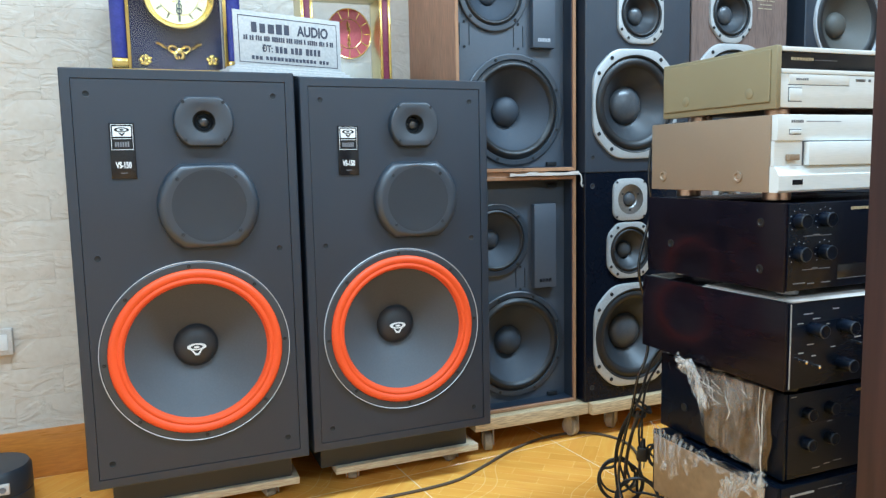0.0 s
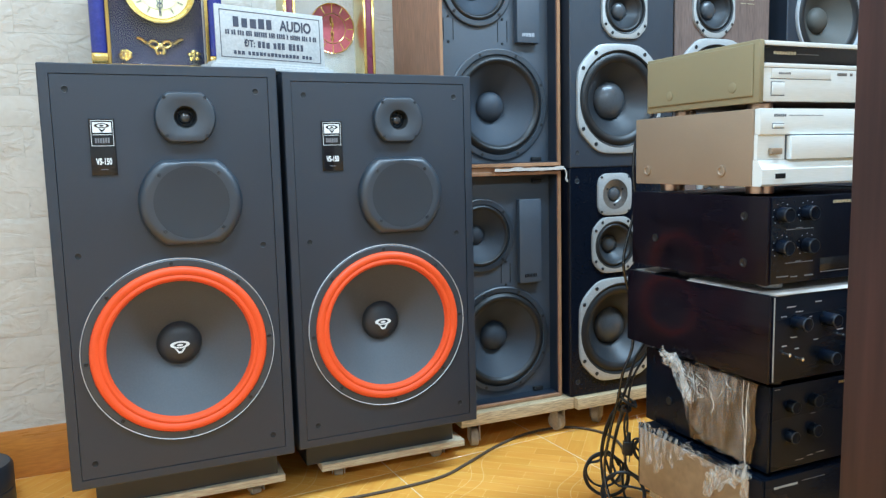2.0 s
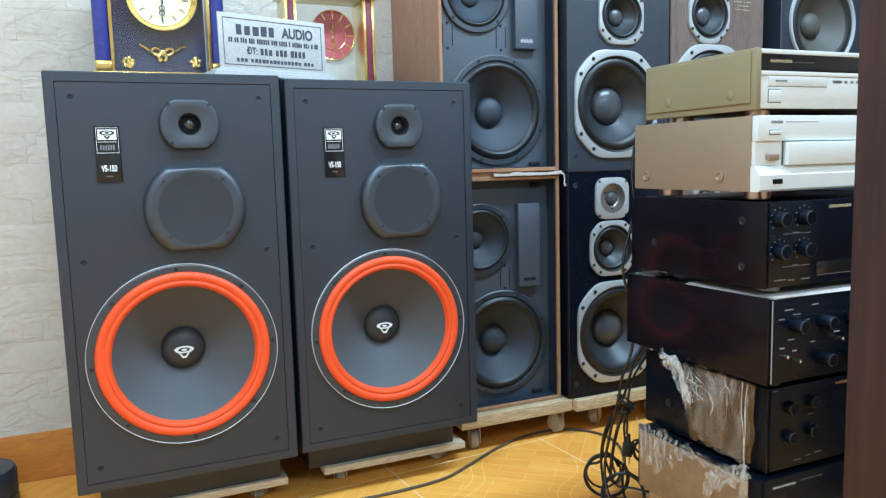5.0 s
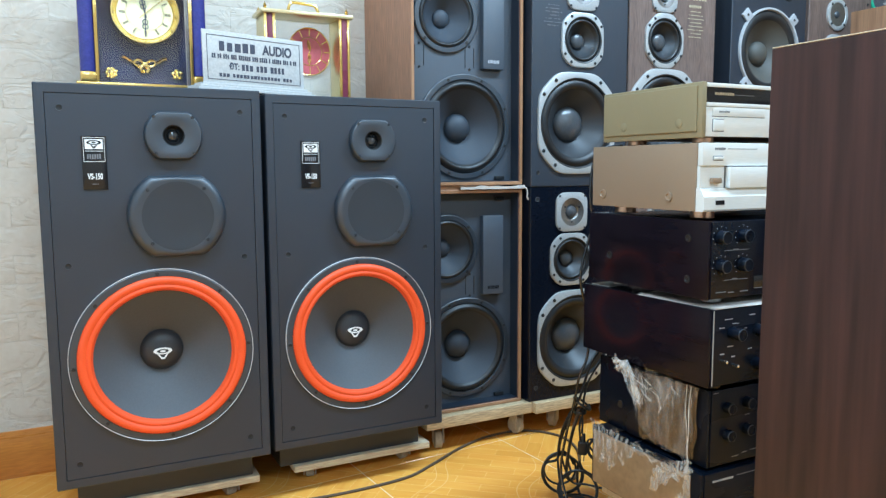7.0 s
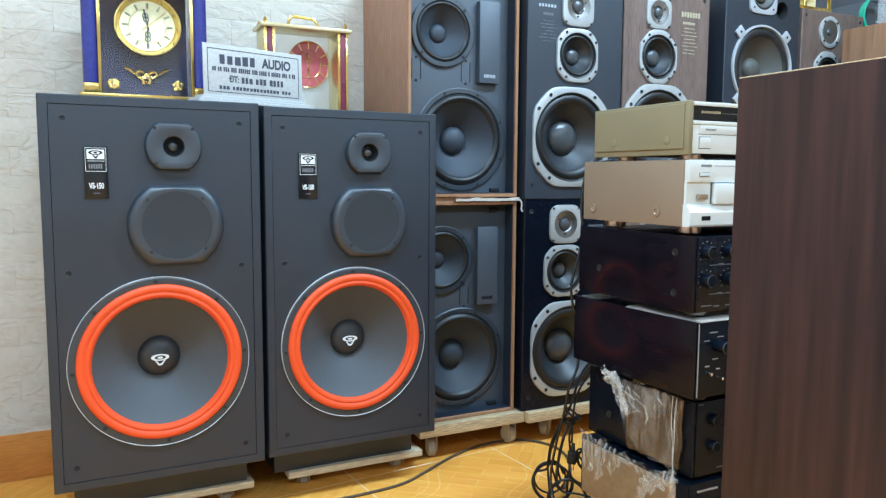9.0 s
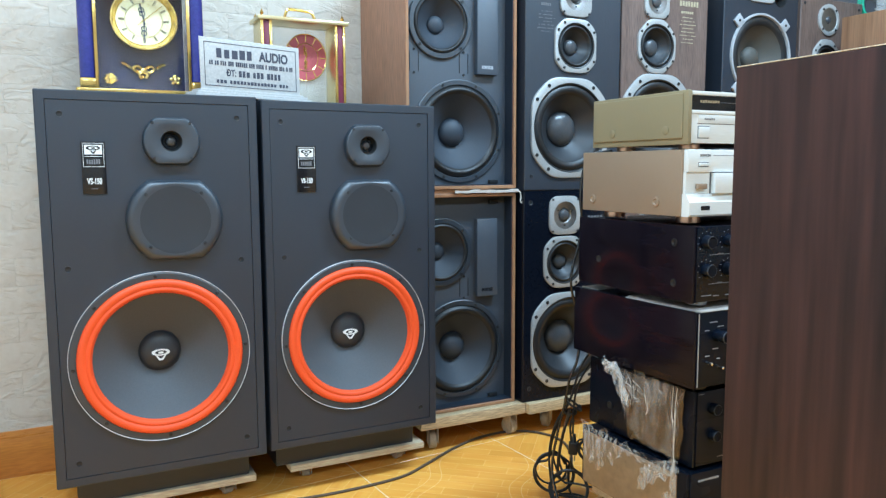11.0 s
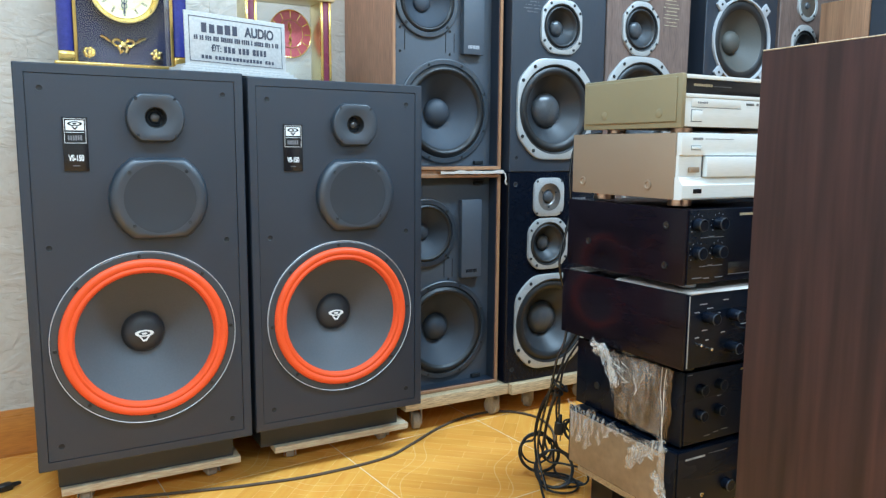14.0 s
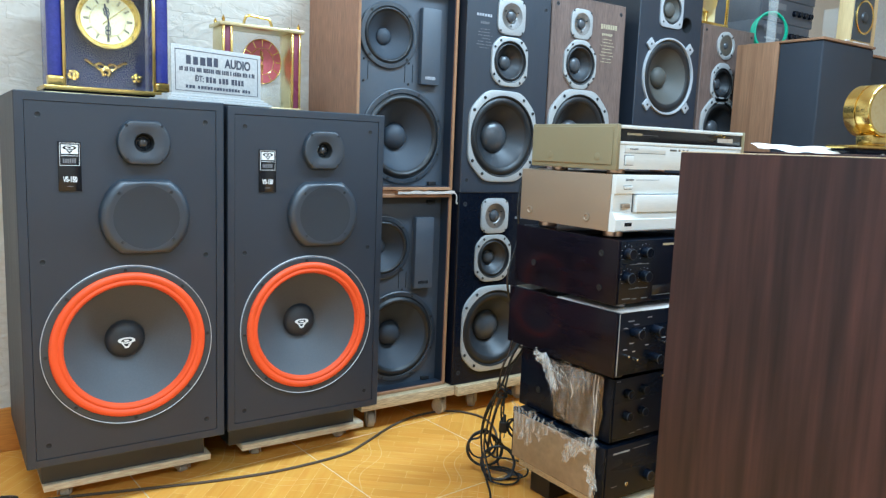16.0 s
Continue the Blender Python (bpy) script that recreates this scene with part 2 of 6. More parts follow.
def clear(name, tint, alpha_low, alpha_high, rough, scale, stretch=(1, 1, 1), web=0.0):
    """A thin crumpled or smooth see-through sheet."""
    m = bpy.data.materials.new(name)
    m.use_nodes = True
    n, l = m.node_tree.nodes, m.node_tree.links
    b = n["Principled BSDF"]
    b.inputs["Base Color"].default_value = (*tint, 1)
    b.inputs["Roughness"].default_value = rough
    tc, mp, tex, mr = n.new("ShaderNodeTexCoord"), n.new("ShaderNodeMapping"), n.new("ShaderNodeTexNoise"), n.new("ShaderNodeMapRange")
    mp.inputs["Scale"].default_value = stretch
    tex.inputs["Scale"].default_value, tex.inputs["Detail"].default_value = scale, 4
    tex.inputs["Distortion"].default_value = 1.5
    mr.inputs["From Min"].default_value, mr.inputs["From Max"].default_value = 0.42, 0.68
    mr.inputs["To Min"].default_value, mr.inputs["To Max"].default_value = alpha_low, alpha_high
    l.new(tc.outputs["Object"], mp.inputs["Vector"])
    l.new(mp.outputs[0], tex.inputs["Vector"])
    if web:
        off, ridge = n.new("ShaderNodeMath"), n.new("ShaderNodeMath")
        off.operation, ridge.operation = "SUBTRACT", "ABSOLUTE"
        off.inputs[1].default_value = 0.5
        l.new(tex.outputs["Fac"], off.inputs[0])
        l.new(off.outputs[0], ridge.inputs[0])
        tex.inputs["Detail"].default_value, tex.inputs["Distortion"].default_value = 2.5, 0.35
        mp.inputs["Rotation"].default_value = (radians(28), 0, 0)
        mr.inputs["From Min"].default_value, mr.inputs["From Max"].default_value = web, 0.0
        l.new(ridge.outputs[0], mr.inputs["Value"])
    else:
        l.new(tex.outputs["Fac"], mr.inputs["Value"])
    l.new(mr.outputs["Result"], b.inputs["Alpha"])
    bp = n.new("ShaderNodeBump")
    bp.inputs["Strength"].default_value, bp.inputs["Distance"].default_value = 0.5, 0.004
    l.new(tex.outputs["Fac"], bp.inputs["Height"])
    l.new(bp.outputs["Normal"], b.inputs["Normal"])
    return m


FILM = clear("clear_packing_film", (0.90, 0.86, 0.80), 0.03, 0.20, 0.06, 13, (1, 4.0, 0.6))
# Tan base colour paints the orange floor's reflection into clear film.
FILM_FLOOR_TINT = clear("floor_reflection_film", (0.21, 0.125, 0.055), 0.5, 0.72, 0.25, 7, (1, 1, 0.8))
# Near-white colour stands for the glint of clear film.
FOLD_GLINT = clear("film_fold_glint", (0.95, 0.93, 0.88), 0.35, 0.85, 0.1, 40)
STREAKED = clear("streaked_film", (0.93, 0.91, 0.87), 0.02, 0.42, 0.06, 18, (1, 4, 0.8))
FLAP = clear("milky_film", (0.86, 0.83, 0.77), 0.14, 0.55, 0.12, 26, (1, 2, 1))
BUNCHED = clear("bunched_film", (0.93, 0.92, 0.90), 0.10, 0.75, 0.06, 55)
PANE = surface("front_glass", (1.0, 1.0, 1.0), 0.02, var=0.0, grain=0.0, bump=0, rough_var=0.0)
PANE.node_tree.nodes["Principled BSDF"].inputs["Transmission Weight"].default_value = 1.0
ACRYLIC = clear("clear_acrylic", (0.85, 0.87, 0.84), 0.16, 0.28, 0.05, 3)


TILE_CORNER, TILE_TURN = (1.206, 1.985), radians(4.5)


def tile_print():
    """Glazed floor tile with a printed pattern of honey-coloured wood blocks and wavy inlay lines."""
    m = bpy.data.materials.new("honey_parquet_tile")
    m.use_nodes = True
    n, l = m.node_tree.nodes, m.node_tree.links
    b = n["Principled BSDF"]
    geo = n.new("ShaderNodeNewGeometry")

    def math_node(op, a, c=None):
        k = n.new("ShaderNodeMath")
        k.operation = op
        for i, v in enumerate((a, c)):
            if v is None:
                continue
            if isinstance(v, (int, float)):
                k.inputs[i].default_value = v
            else:
                l.new(v, k.inputs[i])
        return k.outputs[0]

    def mixed(kind, fac, a, c):
        k = n.new("ShaderNodeMix")
        k.data_type, k.blend_type = "RGBA", kind
        for name, v in (("Factor", fac), ("A", a), ("B", c)):
            if isinstance(v, (int, float, tuple)):
                k.inputs[name].default_value = v
            else:
                l.new(v, k.inputs[name])
        return k.outputs["Result"]

    turned = n.new("ShaderNodeMapping")
    turned.vector_type = "TEXTURE"
    turned.inputs["Location"].default_value = (*TILE_CORNER, 0)
    turned.inputs["Rotation"].default_value = (0, 0, TILE_TURN)
    l.new(geo.outputs["Position"], turned.inputs["Vector"])
    sep = n.new("ShaderNodeSeparateXYZ")
    l.new(turned.outputs[0], sep.inputs[0])
    tx, ty = math_node("MULTIPLY", sep.outputs["X"], 2.0), math_node("MULTIPLY", sep.outputs["Y"], 2.0)
    fx, fy = math_node("FRACT", tx), math_node("FRACT", ty)
    odd = math_node("ABSOLUTE", math_node("MODULO", math_node("ADD", math_node("FLOOR", tx), math_node("FLOOR", ty)), 2.0))
    # every second tile shows the print mirrored
    swing = math_node("SUBTRACT", 1.0, math_node("MULTIPLY", odd, 2.0))
    mx = math_node("ADD", odd, math_node("MULTIPLY", swing, fx))
    across = math_node("MULTIPLY", math_node("SUBTRACT", mx, fy), 0.35355)
    along = math_node("MULTIPLY", math_node("ADD", mx, fy), 0.35355)
    uv = n.new("ShaderNodeCombineXYZ")
    l.new(across, uv.inputs[0])
    l.new(along, uv.inputs[1])
    l.new(math_node("ADD", math_node("FLOOR", tx), math_node("MULTIPLY", math_node("FLOOR", ty), 7.3)), uv.inputs[2])
    brick = n.new("ShaderNodeTexBrick")
    brick.inputs["Color1"].default_value = (0.88, 0.405, 0.070, 1)
    brick.inputs["Color2"].default_value = (0.80, 0.350, 0.055, 1)
    brick.inputs["Mortar"].default_value = (0.93, 0.52, 0.145, 1)
    brick.inputs["Scale"].default_value = 1.0
    brick.inputs["Mortar Size"].default_value = 0.0009
    brick.inputs["Mortar Smooth"].default_value = 0.4
    brick.inputs["Brick Width"].default_value, brick.inputs["Row Height"].default_value = 0.155, 0.0442
    l.new(uv.outputs[0], brick.inputs["Vector"])
    stretch, grain = n.new("ShaderNodeMapping"), n.new("ShaderNodeTexNoise")
    stretch.inputs["Scale"].default_value = (0.6, 5, 1)
    grain.inputs["Scale"].default_value, grain.inputs["Detail"].default_value = 12, 5
    l.new(uv.outputs[0], stretch.inputs["Vector"])
    l.new(stretch.outputs[0], grain.inputs["Vector"])
    wood = mixed("SOFT_LIGHT", 0.4, brick.outputs["Color"], grain.outputs["Fac"])
    worn = n.new("ShaderNodeTexNoise")
    worn.inputs["Scale"].default_value, worn.inputs["Detail"].default_value = 2.2, 4
    l.new(geo.outputs["Position"], worn.inputs["Vector"])
    wood = mixed("SOFT_LIGHT", 0.25, wood, worn.outputs["Fac"])
    wave = math_node("MULTIPLY", math_node("SINE", math_node("MULTIPLY", along, 22.0)), 0.017)
    reach = math_node("ADD", math_node("ABSOLUTE", across), wave)
    mark = None
    for at in (0.118, 0.152):
        line = math_node("LESS_THAN", math_node("ABSOLUTE", math_node("SUBTRACT", reach, at)), 0.0013)
        mark = line if mark is None else math_node("MAXIMUM", mark, line)
    inlay = n.new("ShaderNodeMix")
    inlay.data_type = "RGBA"
    inlay.inputs["B"].default_value = (0.95, 0.64, 0.26, 1)
    l.new(math_node("MULTIPLY", mark, 0.42), inlay.inputs["Factor"])
    l.new(wood, inlay.inputs["A"])
    l.new(inlay.outputs["Result"], b.inputs["Base Color"])
    mr = n.new("ShaderNodeMapRange")
    mr.inputs["To Min"].default_value, mr.inputs["To Max"].default_value = 0.12, 0.3
    l.new(grain.outputs["Fac"], mr.inputs["Value"])
    l.new(mr.outputs["Result"], b.inputs["Roughness"])
    return m


TILE = tile_print()


KNOB_EDGE = surface("satin_dark_metal_edge", (0.05, 0.055, 0.065), 0.3, 0.6, var=0.05, bump=0)


# ---- mesh helpers ----
def part(name, bm, material, parent=None, label="", smooth=True):
    """Links a bmesh as one mesh object, under a thing or a part if given."""
    me = bpy.data.meshes.new(name)
    bm.normal_update()
    bm.to_mesh(me)
    bm.free()
    me.materials.append(material)
    if smooth:
        me.polygons.foreach_set("use_smooth", [True] * len(me.polygons))
        me.set_sharp_from_angle(angle=radians(32))
    ob = new(name, me)
    if parent:
        ob.parent = parent
    return tagged(ob, label)


def thing(name, m, label, category, group="", kind=""):
    ob = new(name)
    ob.empty_display_size = 0.05
    ob.matrix_world = m
    return tagged(ob, label, category, group, kind)


def add_box(bm, x0, x1, y0, y1, z0, z1, bevel=0.0, seg=2):
    r = bmesh.ops.create_cube(bm, size=1)
    bmesh.ops.scale(bm, vec=(x1 - x0, y1 - y0, z1 - z0), verts=r["verts"])
    bmesh.ops.translate(bm, vec=((x0 + x1) / 2, (y0 + y1) / 2, (z0 + z1) / 2), verts=r["verts"])
    if bevel:
        edges = list({e for v in r["verts"] for e in v.link_edges})
        bmesh.ops.bevel(bm, geom=edges, offset=bevel, segments=seg, affect="EDGES", profile=0.6)
    return bm


def box(x0, x1, y0, y1, z0, z1, bevel=0.0, seg=2):
    return add_box(bmesh.new(), x0, x1, y0, y1, z0, z1, bevel, seg)


def lathe(profile, cx=0.0, cz=0.0, seg=64, axis="y", bm=None, cy=0.0):
    """Turns a profile of (radius, offset) round an axis through (cx, cy, cz)."""
    bm = bm or bmesh.new()
    rings = []
    for r, o in profile:
        ring = []
        for i in range(1 if r < 1e-6 else seg):
            a = 2 * math.pi * i / seg
            c, s = r * math.cos(a), r * math.sin(a)
            co = {"y": (cx + c, cy + o, cz + s), "z": (cx + c, cy + s, cz + o), "x": (cx + o, cy + c, cz + s)}[axis]
            ring.append(bm.verts.new(co))
        rings.append(ring)
    for a, b in zip(rings, rings[1:]):
        for i in range(seg):
            j = (i + 1) % seg
            quad = [a[i % len(a)], a[j % len(a)], b[j % len(b)], b[i % len(b)]]
            quad = list(dict.fromkeys(quad))
            if len(quad) > 2:
                bm.faces.new(quad)
    bmesh.ops.recalc_face_normals(bm, faces=bm.faces)
    return bm


def flat_circle(radius, half):
    return lambda a: min(radius, half / max(1e-6, abs(math.sin(a))))


def chamfered(a, b, c):
    """Outline of a plate with half sizes a, b and corners cut where |x| + |z| reaches c."""
    def radius(t):
        x, z = abs(math.cos(t)), abs(math.sin(t))
        sides = [a / max(1e-6, x), b / max(1e-6, z), c / (x + z)]
        return sum(v ** -16 for v in sides) ** (-1 / 16)
    return radius


def plate(outline, inner, y0, y1, cx, cz, lip=0.003, seg=128, soft=None):
    """A flat frame round a hole of radius inner; y1 is the front (smaller), lip its edge rounding."""
    soft = soft if soft is not None else lip
    bm = bmesh.new()
    rows = [(0, y0, 0), (0, y1 + soft, 0), (-lip * 0.3, y1 + soft * 0.3, 0), (-lip, y1, 0), (0, y1, 1), (0, y1 + 0.012, 1)]
    rings = []
    for off, y, is_in in rows:
        ring = []
        for i in range(seg):
            a = 2 * math.pi * (i + 0.5) / seg
            r = inner if is_in else outline(a) + off
            ring.append(bm.verts.new((cx + r * math.cos(a), y, cz + r * math.sin(a))))
        rings.append(ring)
    for p, q in zip(rings, rings[1:]):
        for i in range(seg):
            j = (i + 1) % seg
            bm.faces.new((p[i], p[j], q[j], q[i]))
    bmesh.ops.recalc_face_normals(bm, faces=bm.faces)
    return bm


def bulge(outline, inner, height, cx, cz, seg=96, dip=0.003, crown=0.5):
    """A moulded plate that swells from its outline to a crown and dips to an inner circle."""
    bm = bmesh.new()
    rows = [(1.0, 0.0012)] + [(1.0 - (1.0 - crown) * (1 - math.cos(math.pi / 2 * k / 7)), -height * math.sin(math.pi / 2 * k / 7)) for k in range(1, 8)] + [(crown * 0.5, -height + dip * 0.4), (0.0, -height + dip), (0.0, -height + dip + 0.012)]
    rings = []
    for f, y in rows:
        ring = []
        for i in range(seg):
            a = 2 * math.pi * (i + 0.5) / seg
            r = inner + (outline(a) - inner) * f
            ring.append(bm.verts.new((cx + r * math.cos(a), y, cz + r * math.sin(a))))
        rings.append(ring)
    for p, q in zip(rings, rings[1:]):
        for i in range(seg):
            j = (i + 1) % seg
            bm.faces.new((p[i], p[j], q[j], q[i]))
    bmesh.ops.recalc_face_normals(bm, faces=bm.faces)
    return bm


def tube(points, radius, seg=8, smooth_steps=6, bm=None):
    """A round cable through control points (Catmull-Rom)."""
    pts = [Vector(p) for p in points]
    if smooth_steps > 1 and len(pts) > 2:
        ext = [pts[0] * 2 - pts[1]] + pts + [pts[-1] * 2 - pts[-2]]
        path = []
        for i in range(1, len(ext) - 2):
            p0, p1, p2, p3 = ext[i - 1:i + 3]
            for k in range(smooth_steps):
                t = k / smooth_steps
                path.append(0.5 * ((2 * p1) + (p2 - p0) * t + (2 * p0 - 5 * p1 + 4 * p2 - p3) * t * t + (3 * p1 - p0 - 3 * p2 + p3) * t ** 3))
        path.append(pts[-1])
    else:
        path = pts
    bm = bm or bmesh.new()
    rings, side = [], None
    for i, p in enumerate(path):
        d = (path[min(i + 1, len(path) - 1)] - path[max(i - 1, 0)]).normalized()
        if side is None:
            side = d.orthogonal().normalized()
        side = (side - d * side.dot(d)).normalized()
        up = d.cross(side)
        rings.append([bm.verts.new(p + radius * (math.cos(2 * math.pi * k / seg) * side + math.sin(2 * math.pi * k / seg) * up)) for k in range(seg)])
    for a, b in zip(rings, rings[1:]):
        for k in range(seg):
            j = (k + 1) % seg
            bm.faces.new((a[k], a[j], b[j], b[k]))
    bm.faces.new(rings[0][::-1])
    bm.faces.new(rings[-1])
    return bm


def letters(name, text, size, m, material, parent, squeeze=1.0, depth=0.0004, label="", bold=0.0):
    """Writing in the built-in font as a mesh, standing on the plane of m's x and y."""
    cu = bpy.data.curves.new(name, "FONT")
    cu.body, cu.size, cu.extrude, cu.offset, cu.align_x, cu.align_y = text, size, depth, bold, "CENTER", "CENTER"
    tmp = new(name + "_curve", cu)
    dg = bpy.context.evaluated_depsgraph_get()
    me = bpy.data.meshes.new_from_object(tmp.evaluated_get(dg))
    bpy.data.objects.remove(tmp)
    me.transform(m @ Matrix.Diagonal((squeeze, 1, 1, 1)))
    me.materials.clear()
    me.materials.append(material)
    ob = new(name, me)
    ob.parent = parent
    return tagged(ob, label)


def front(x, y, z):
    """Pose for flat writing that faces -y."""
    return pose(x, y, z, 90, 0, 0)


def bars(cx, y, z, width, height, count, rng, gap=0.3, fill=1.0):
    """A line of unreadable writing as small upright bars, in one mesh."""
    bm = bmesh.new()
    step = width / count
    for i in range(count):
        if rng.random() > fill:
            continue
        x = cx - width / 2 + i * step
        add_box(bm, x, x + step * (1 - gap), y, y + 0.0008, z - height / 2 * rng.uniform(0.8, 1), z + height / 2 * rng.uniform(0.75, 1))
    return bm


rng = random.Random(7)


# ---- the setting ----
X0, X1, Y0, WALL_Y, TOP = -1.7, 4.6, -3.2, 2.385, 2.6


def setting(name, bm, material, label, category):
    return tagged(part(name, bm, material), label, category, kind="structure")


floor = setting("floor", box(X0, X1, Y0, WALL_Y, -0.08, -0.0007), GROUT, "tan grout bed under honey-coloured parquet-print floor tiles", "floor")
wall_north = setting("wall_north", box(X0 - 0.1, X1 + 0.1, WALL_Y, WALL_Y + 0.12, 0, TOP), JOINT, "off-white wall clad in rough foam brick panels", "wall")
setting("wall_south", box(X0 - 0.1, X1 + 0.1, Y0 - 0.12, Y0, 0, TOP), WALL_PLAIN, "plain cream painted wall behind the walk", "wall")
setting("wall_west", box(X0 - 0.12, X0, Y0, WALL_Y, 0, TOP), WALL_PLAIN, "plain cream painted wall closing the room", "wall")
setting("wall_east", box(X1, X1 + 0.12, Y0, WALL_Y, 0, TOP), WALL_PLAIN, "plain cream painted end wall behind the equipment", "wall")
setting("ceiling", box(X0 - 0.1, X1 + 0.1, Y0 - 0.1, WALL_Y + 0.1, TOP, TOP + 0.1), WHITE_PAINT, "plain white painted ceiling", "ceiling")
setting("baseboard", box(X0, 0.9, WALL_Y - 0.011, WALL_Y, 0, 0.139, 0.002), SKIRT, "orange-brown glazed tile skirting along the brick wall", "baseboard")

for lx, ly, _ in LAMPS:
    fixture = thing("ceiling_light", pose(lx, ly, TOP), "white ceiling light tray above the shop floor", "light", "ceiling lights")
    part("housing", box(-0.64, 0.64, -0.18, 0.18, -0.045, 0, 0.006), WHITE_PAINT, fixture)

outlet = thing("wall_outlet", pose(-0.30, WALL_Y - 0.012, 0.40), "white plastic socket plate on the brick wall", "outlet")
part("face_plate", box(-0.055, 0.02, -0.012, 0.012, -0.036, 0.036, 0.003), PAPER, outlet)
part("socket_insert", box(-0.045, 0.008, -0.015, -0.011, -0.022, 0.022, 0.001), WHITE_PRINT, outlet)


# ---- loudspeaker parts ----
def shell(w, h, d, rim, depth, chamfer=0.0025):
    """An open-fronted cabinet: front rim at y = 0, cavity depth given."""
    bm = bmesh.new()

    def ring(i, y):
        return [bm.verts.new(c) for c in ((-w / 2 + i, y, i), (w / 2 - i, y, i), (w / 2 - i, y, h - i), (-w / 2 + i, y, h - i))]

    rings = [ring(0, d), ring(0, chamfer), ring(chamfer, 0), ring(rim, 0), ring(rim, depth)]
    for p, q in zip(rings, rings[1:]):
        for k in range(4):
            bm.faces.new((p[k], p[(k + 1) % 4], q[(k + 1) % 4], q[k]))
    bm.faces.new(rings[0])
    bm.faces.new(rings[-1])
    bmesh.ops.recalc_face_normals(bm, faces=bm.faces)
    side = [e for e in bm.edges if abs(e.verts[0].co.y - e.verts[1].co.y) > d * 0.5 and all(v.co.y >= chamfer - 1e-6 and abs(abs(v.co.x) - w / 2) < 1e-5 for v in e.verts)]
    bmesh.ops.bevel(bm, geom=side, offset=0.002, segments=1, affect="EDGES")
    return bm


def board(w, z0, z1, y, holes, thick=0.012):
    """A baffle with round holes (x, z, radius)."""
    bm = bmesh.new()
    loops = [[(-w / 2, z0), (w / 2, z0), (w / 2, z1), (-w / 2, z1)]]
    for cx, cz, r in holes:
        loops.append([(cx + r * math.cos(2 * math.pi * i / 48), cz + r * math.sin(2 * math.pi * i / 48)) for i in range(48)])
    edges = []
    for loop in loops:
        vs = [bm.verts.new((x, y, z)) for x, z in loop]
        edges += [bm.edges.new((vs[i], vs[(i + 1) % len(vs)])) for i in range(len(vs))]
    bmesh.ops.triangle_fill(bm, edges=edges, use_beauty=True, normal=(0, -1, 0))
    r = bmesh.ops.extrude_face_region(bm, geom=list(bm.faces))
    bmesh.ops.translate(bm, vec=(0, thick, 0), verts=[v for v in r["geom"] if isinstance(v, bmesh.types.BMVert)])
    bmesh.ops.recalc_face_normals(bm, faces=bm.faces)
    return bm


SHARED = {}


def screw(parent, x, z, y, r=0.004, material=STEEL):
    key = (r, material.name)
    if key not in SHARED:
        ob = part("screw", lathe([(r, 0.001), (r, -0.001), (r * 0.8, -0.0018), (r * 0.35, -0.0016), (r * 0.3, -0.0006), (0, -0.0006)], seg=12), material, parent)
        SHARED[key] = ob.data
    else:
        ob = new("screw", SHARED[key])
        ob.parent = parent
    ob.location = (x, y, z)
    return ob


def cone_parts(parent, cx, cz, r_out, r_cone, y, depth, r_cap, roll=0.008, surround=RUBBER, cone=CONE_DARK, cap=CAP, cap_rise=0.022):
    """Surround, cone and dust cap of a driver whose frame is the parent."""
    w = r_out - r_cone
    ring = [(r_out + 0.002, y + 0.002)] + [(r_out - w * k / 10, y - roll * math.sin(math.pi * k / 10)) for k in range(11)] + [(r_cone - 0.003, y + 0.004)]
    part("surround", lathe(ring, cx, cz), surround, parent)
    prof = []
    for k in range(13):
        t = k / 12
        prof.append((r_cone + (r_cap * 0.9 - r_cone) * t, y + depth * (t ** 0.85)))
    part("cone", lathe(prof, cx, cz), cone, parent)
    dome = [(r_cap * math.cos(a), y + depth - 0.004 - cap_rise * math.sin(a)) for a in [math.pi / 2 * k / 8 for k in range(9)]]
    dome[-1] = (0, dome[-1][1])
    part("dust_cap", lathe([(r_cap, y + depth + 0.004)] + dome, cx, cz, 40), cap, parent)


def sockets(parent, places, y):
    for x, z in places:
        peg = part("grille_socket", lathe([(0.0082, y + 0.001), (0.0082, y - 0.0006), (0.0075, y - 0.0009), (0.0062, y - 0.0004)], x, z, 20), BAFFLE_BLACK, parent)
        part("socket_hole", lathe([(0.0063, y - 0.0005), (0.0058, y - 0.0002), (0, y - 0.0002)], x, z, 20), DARK_HOLE, peg)


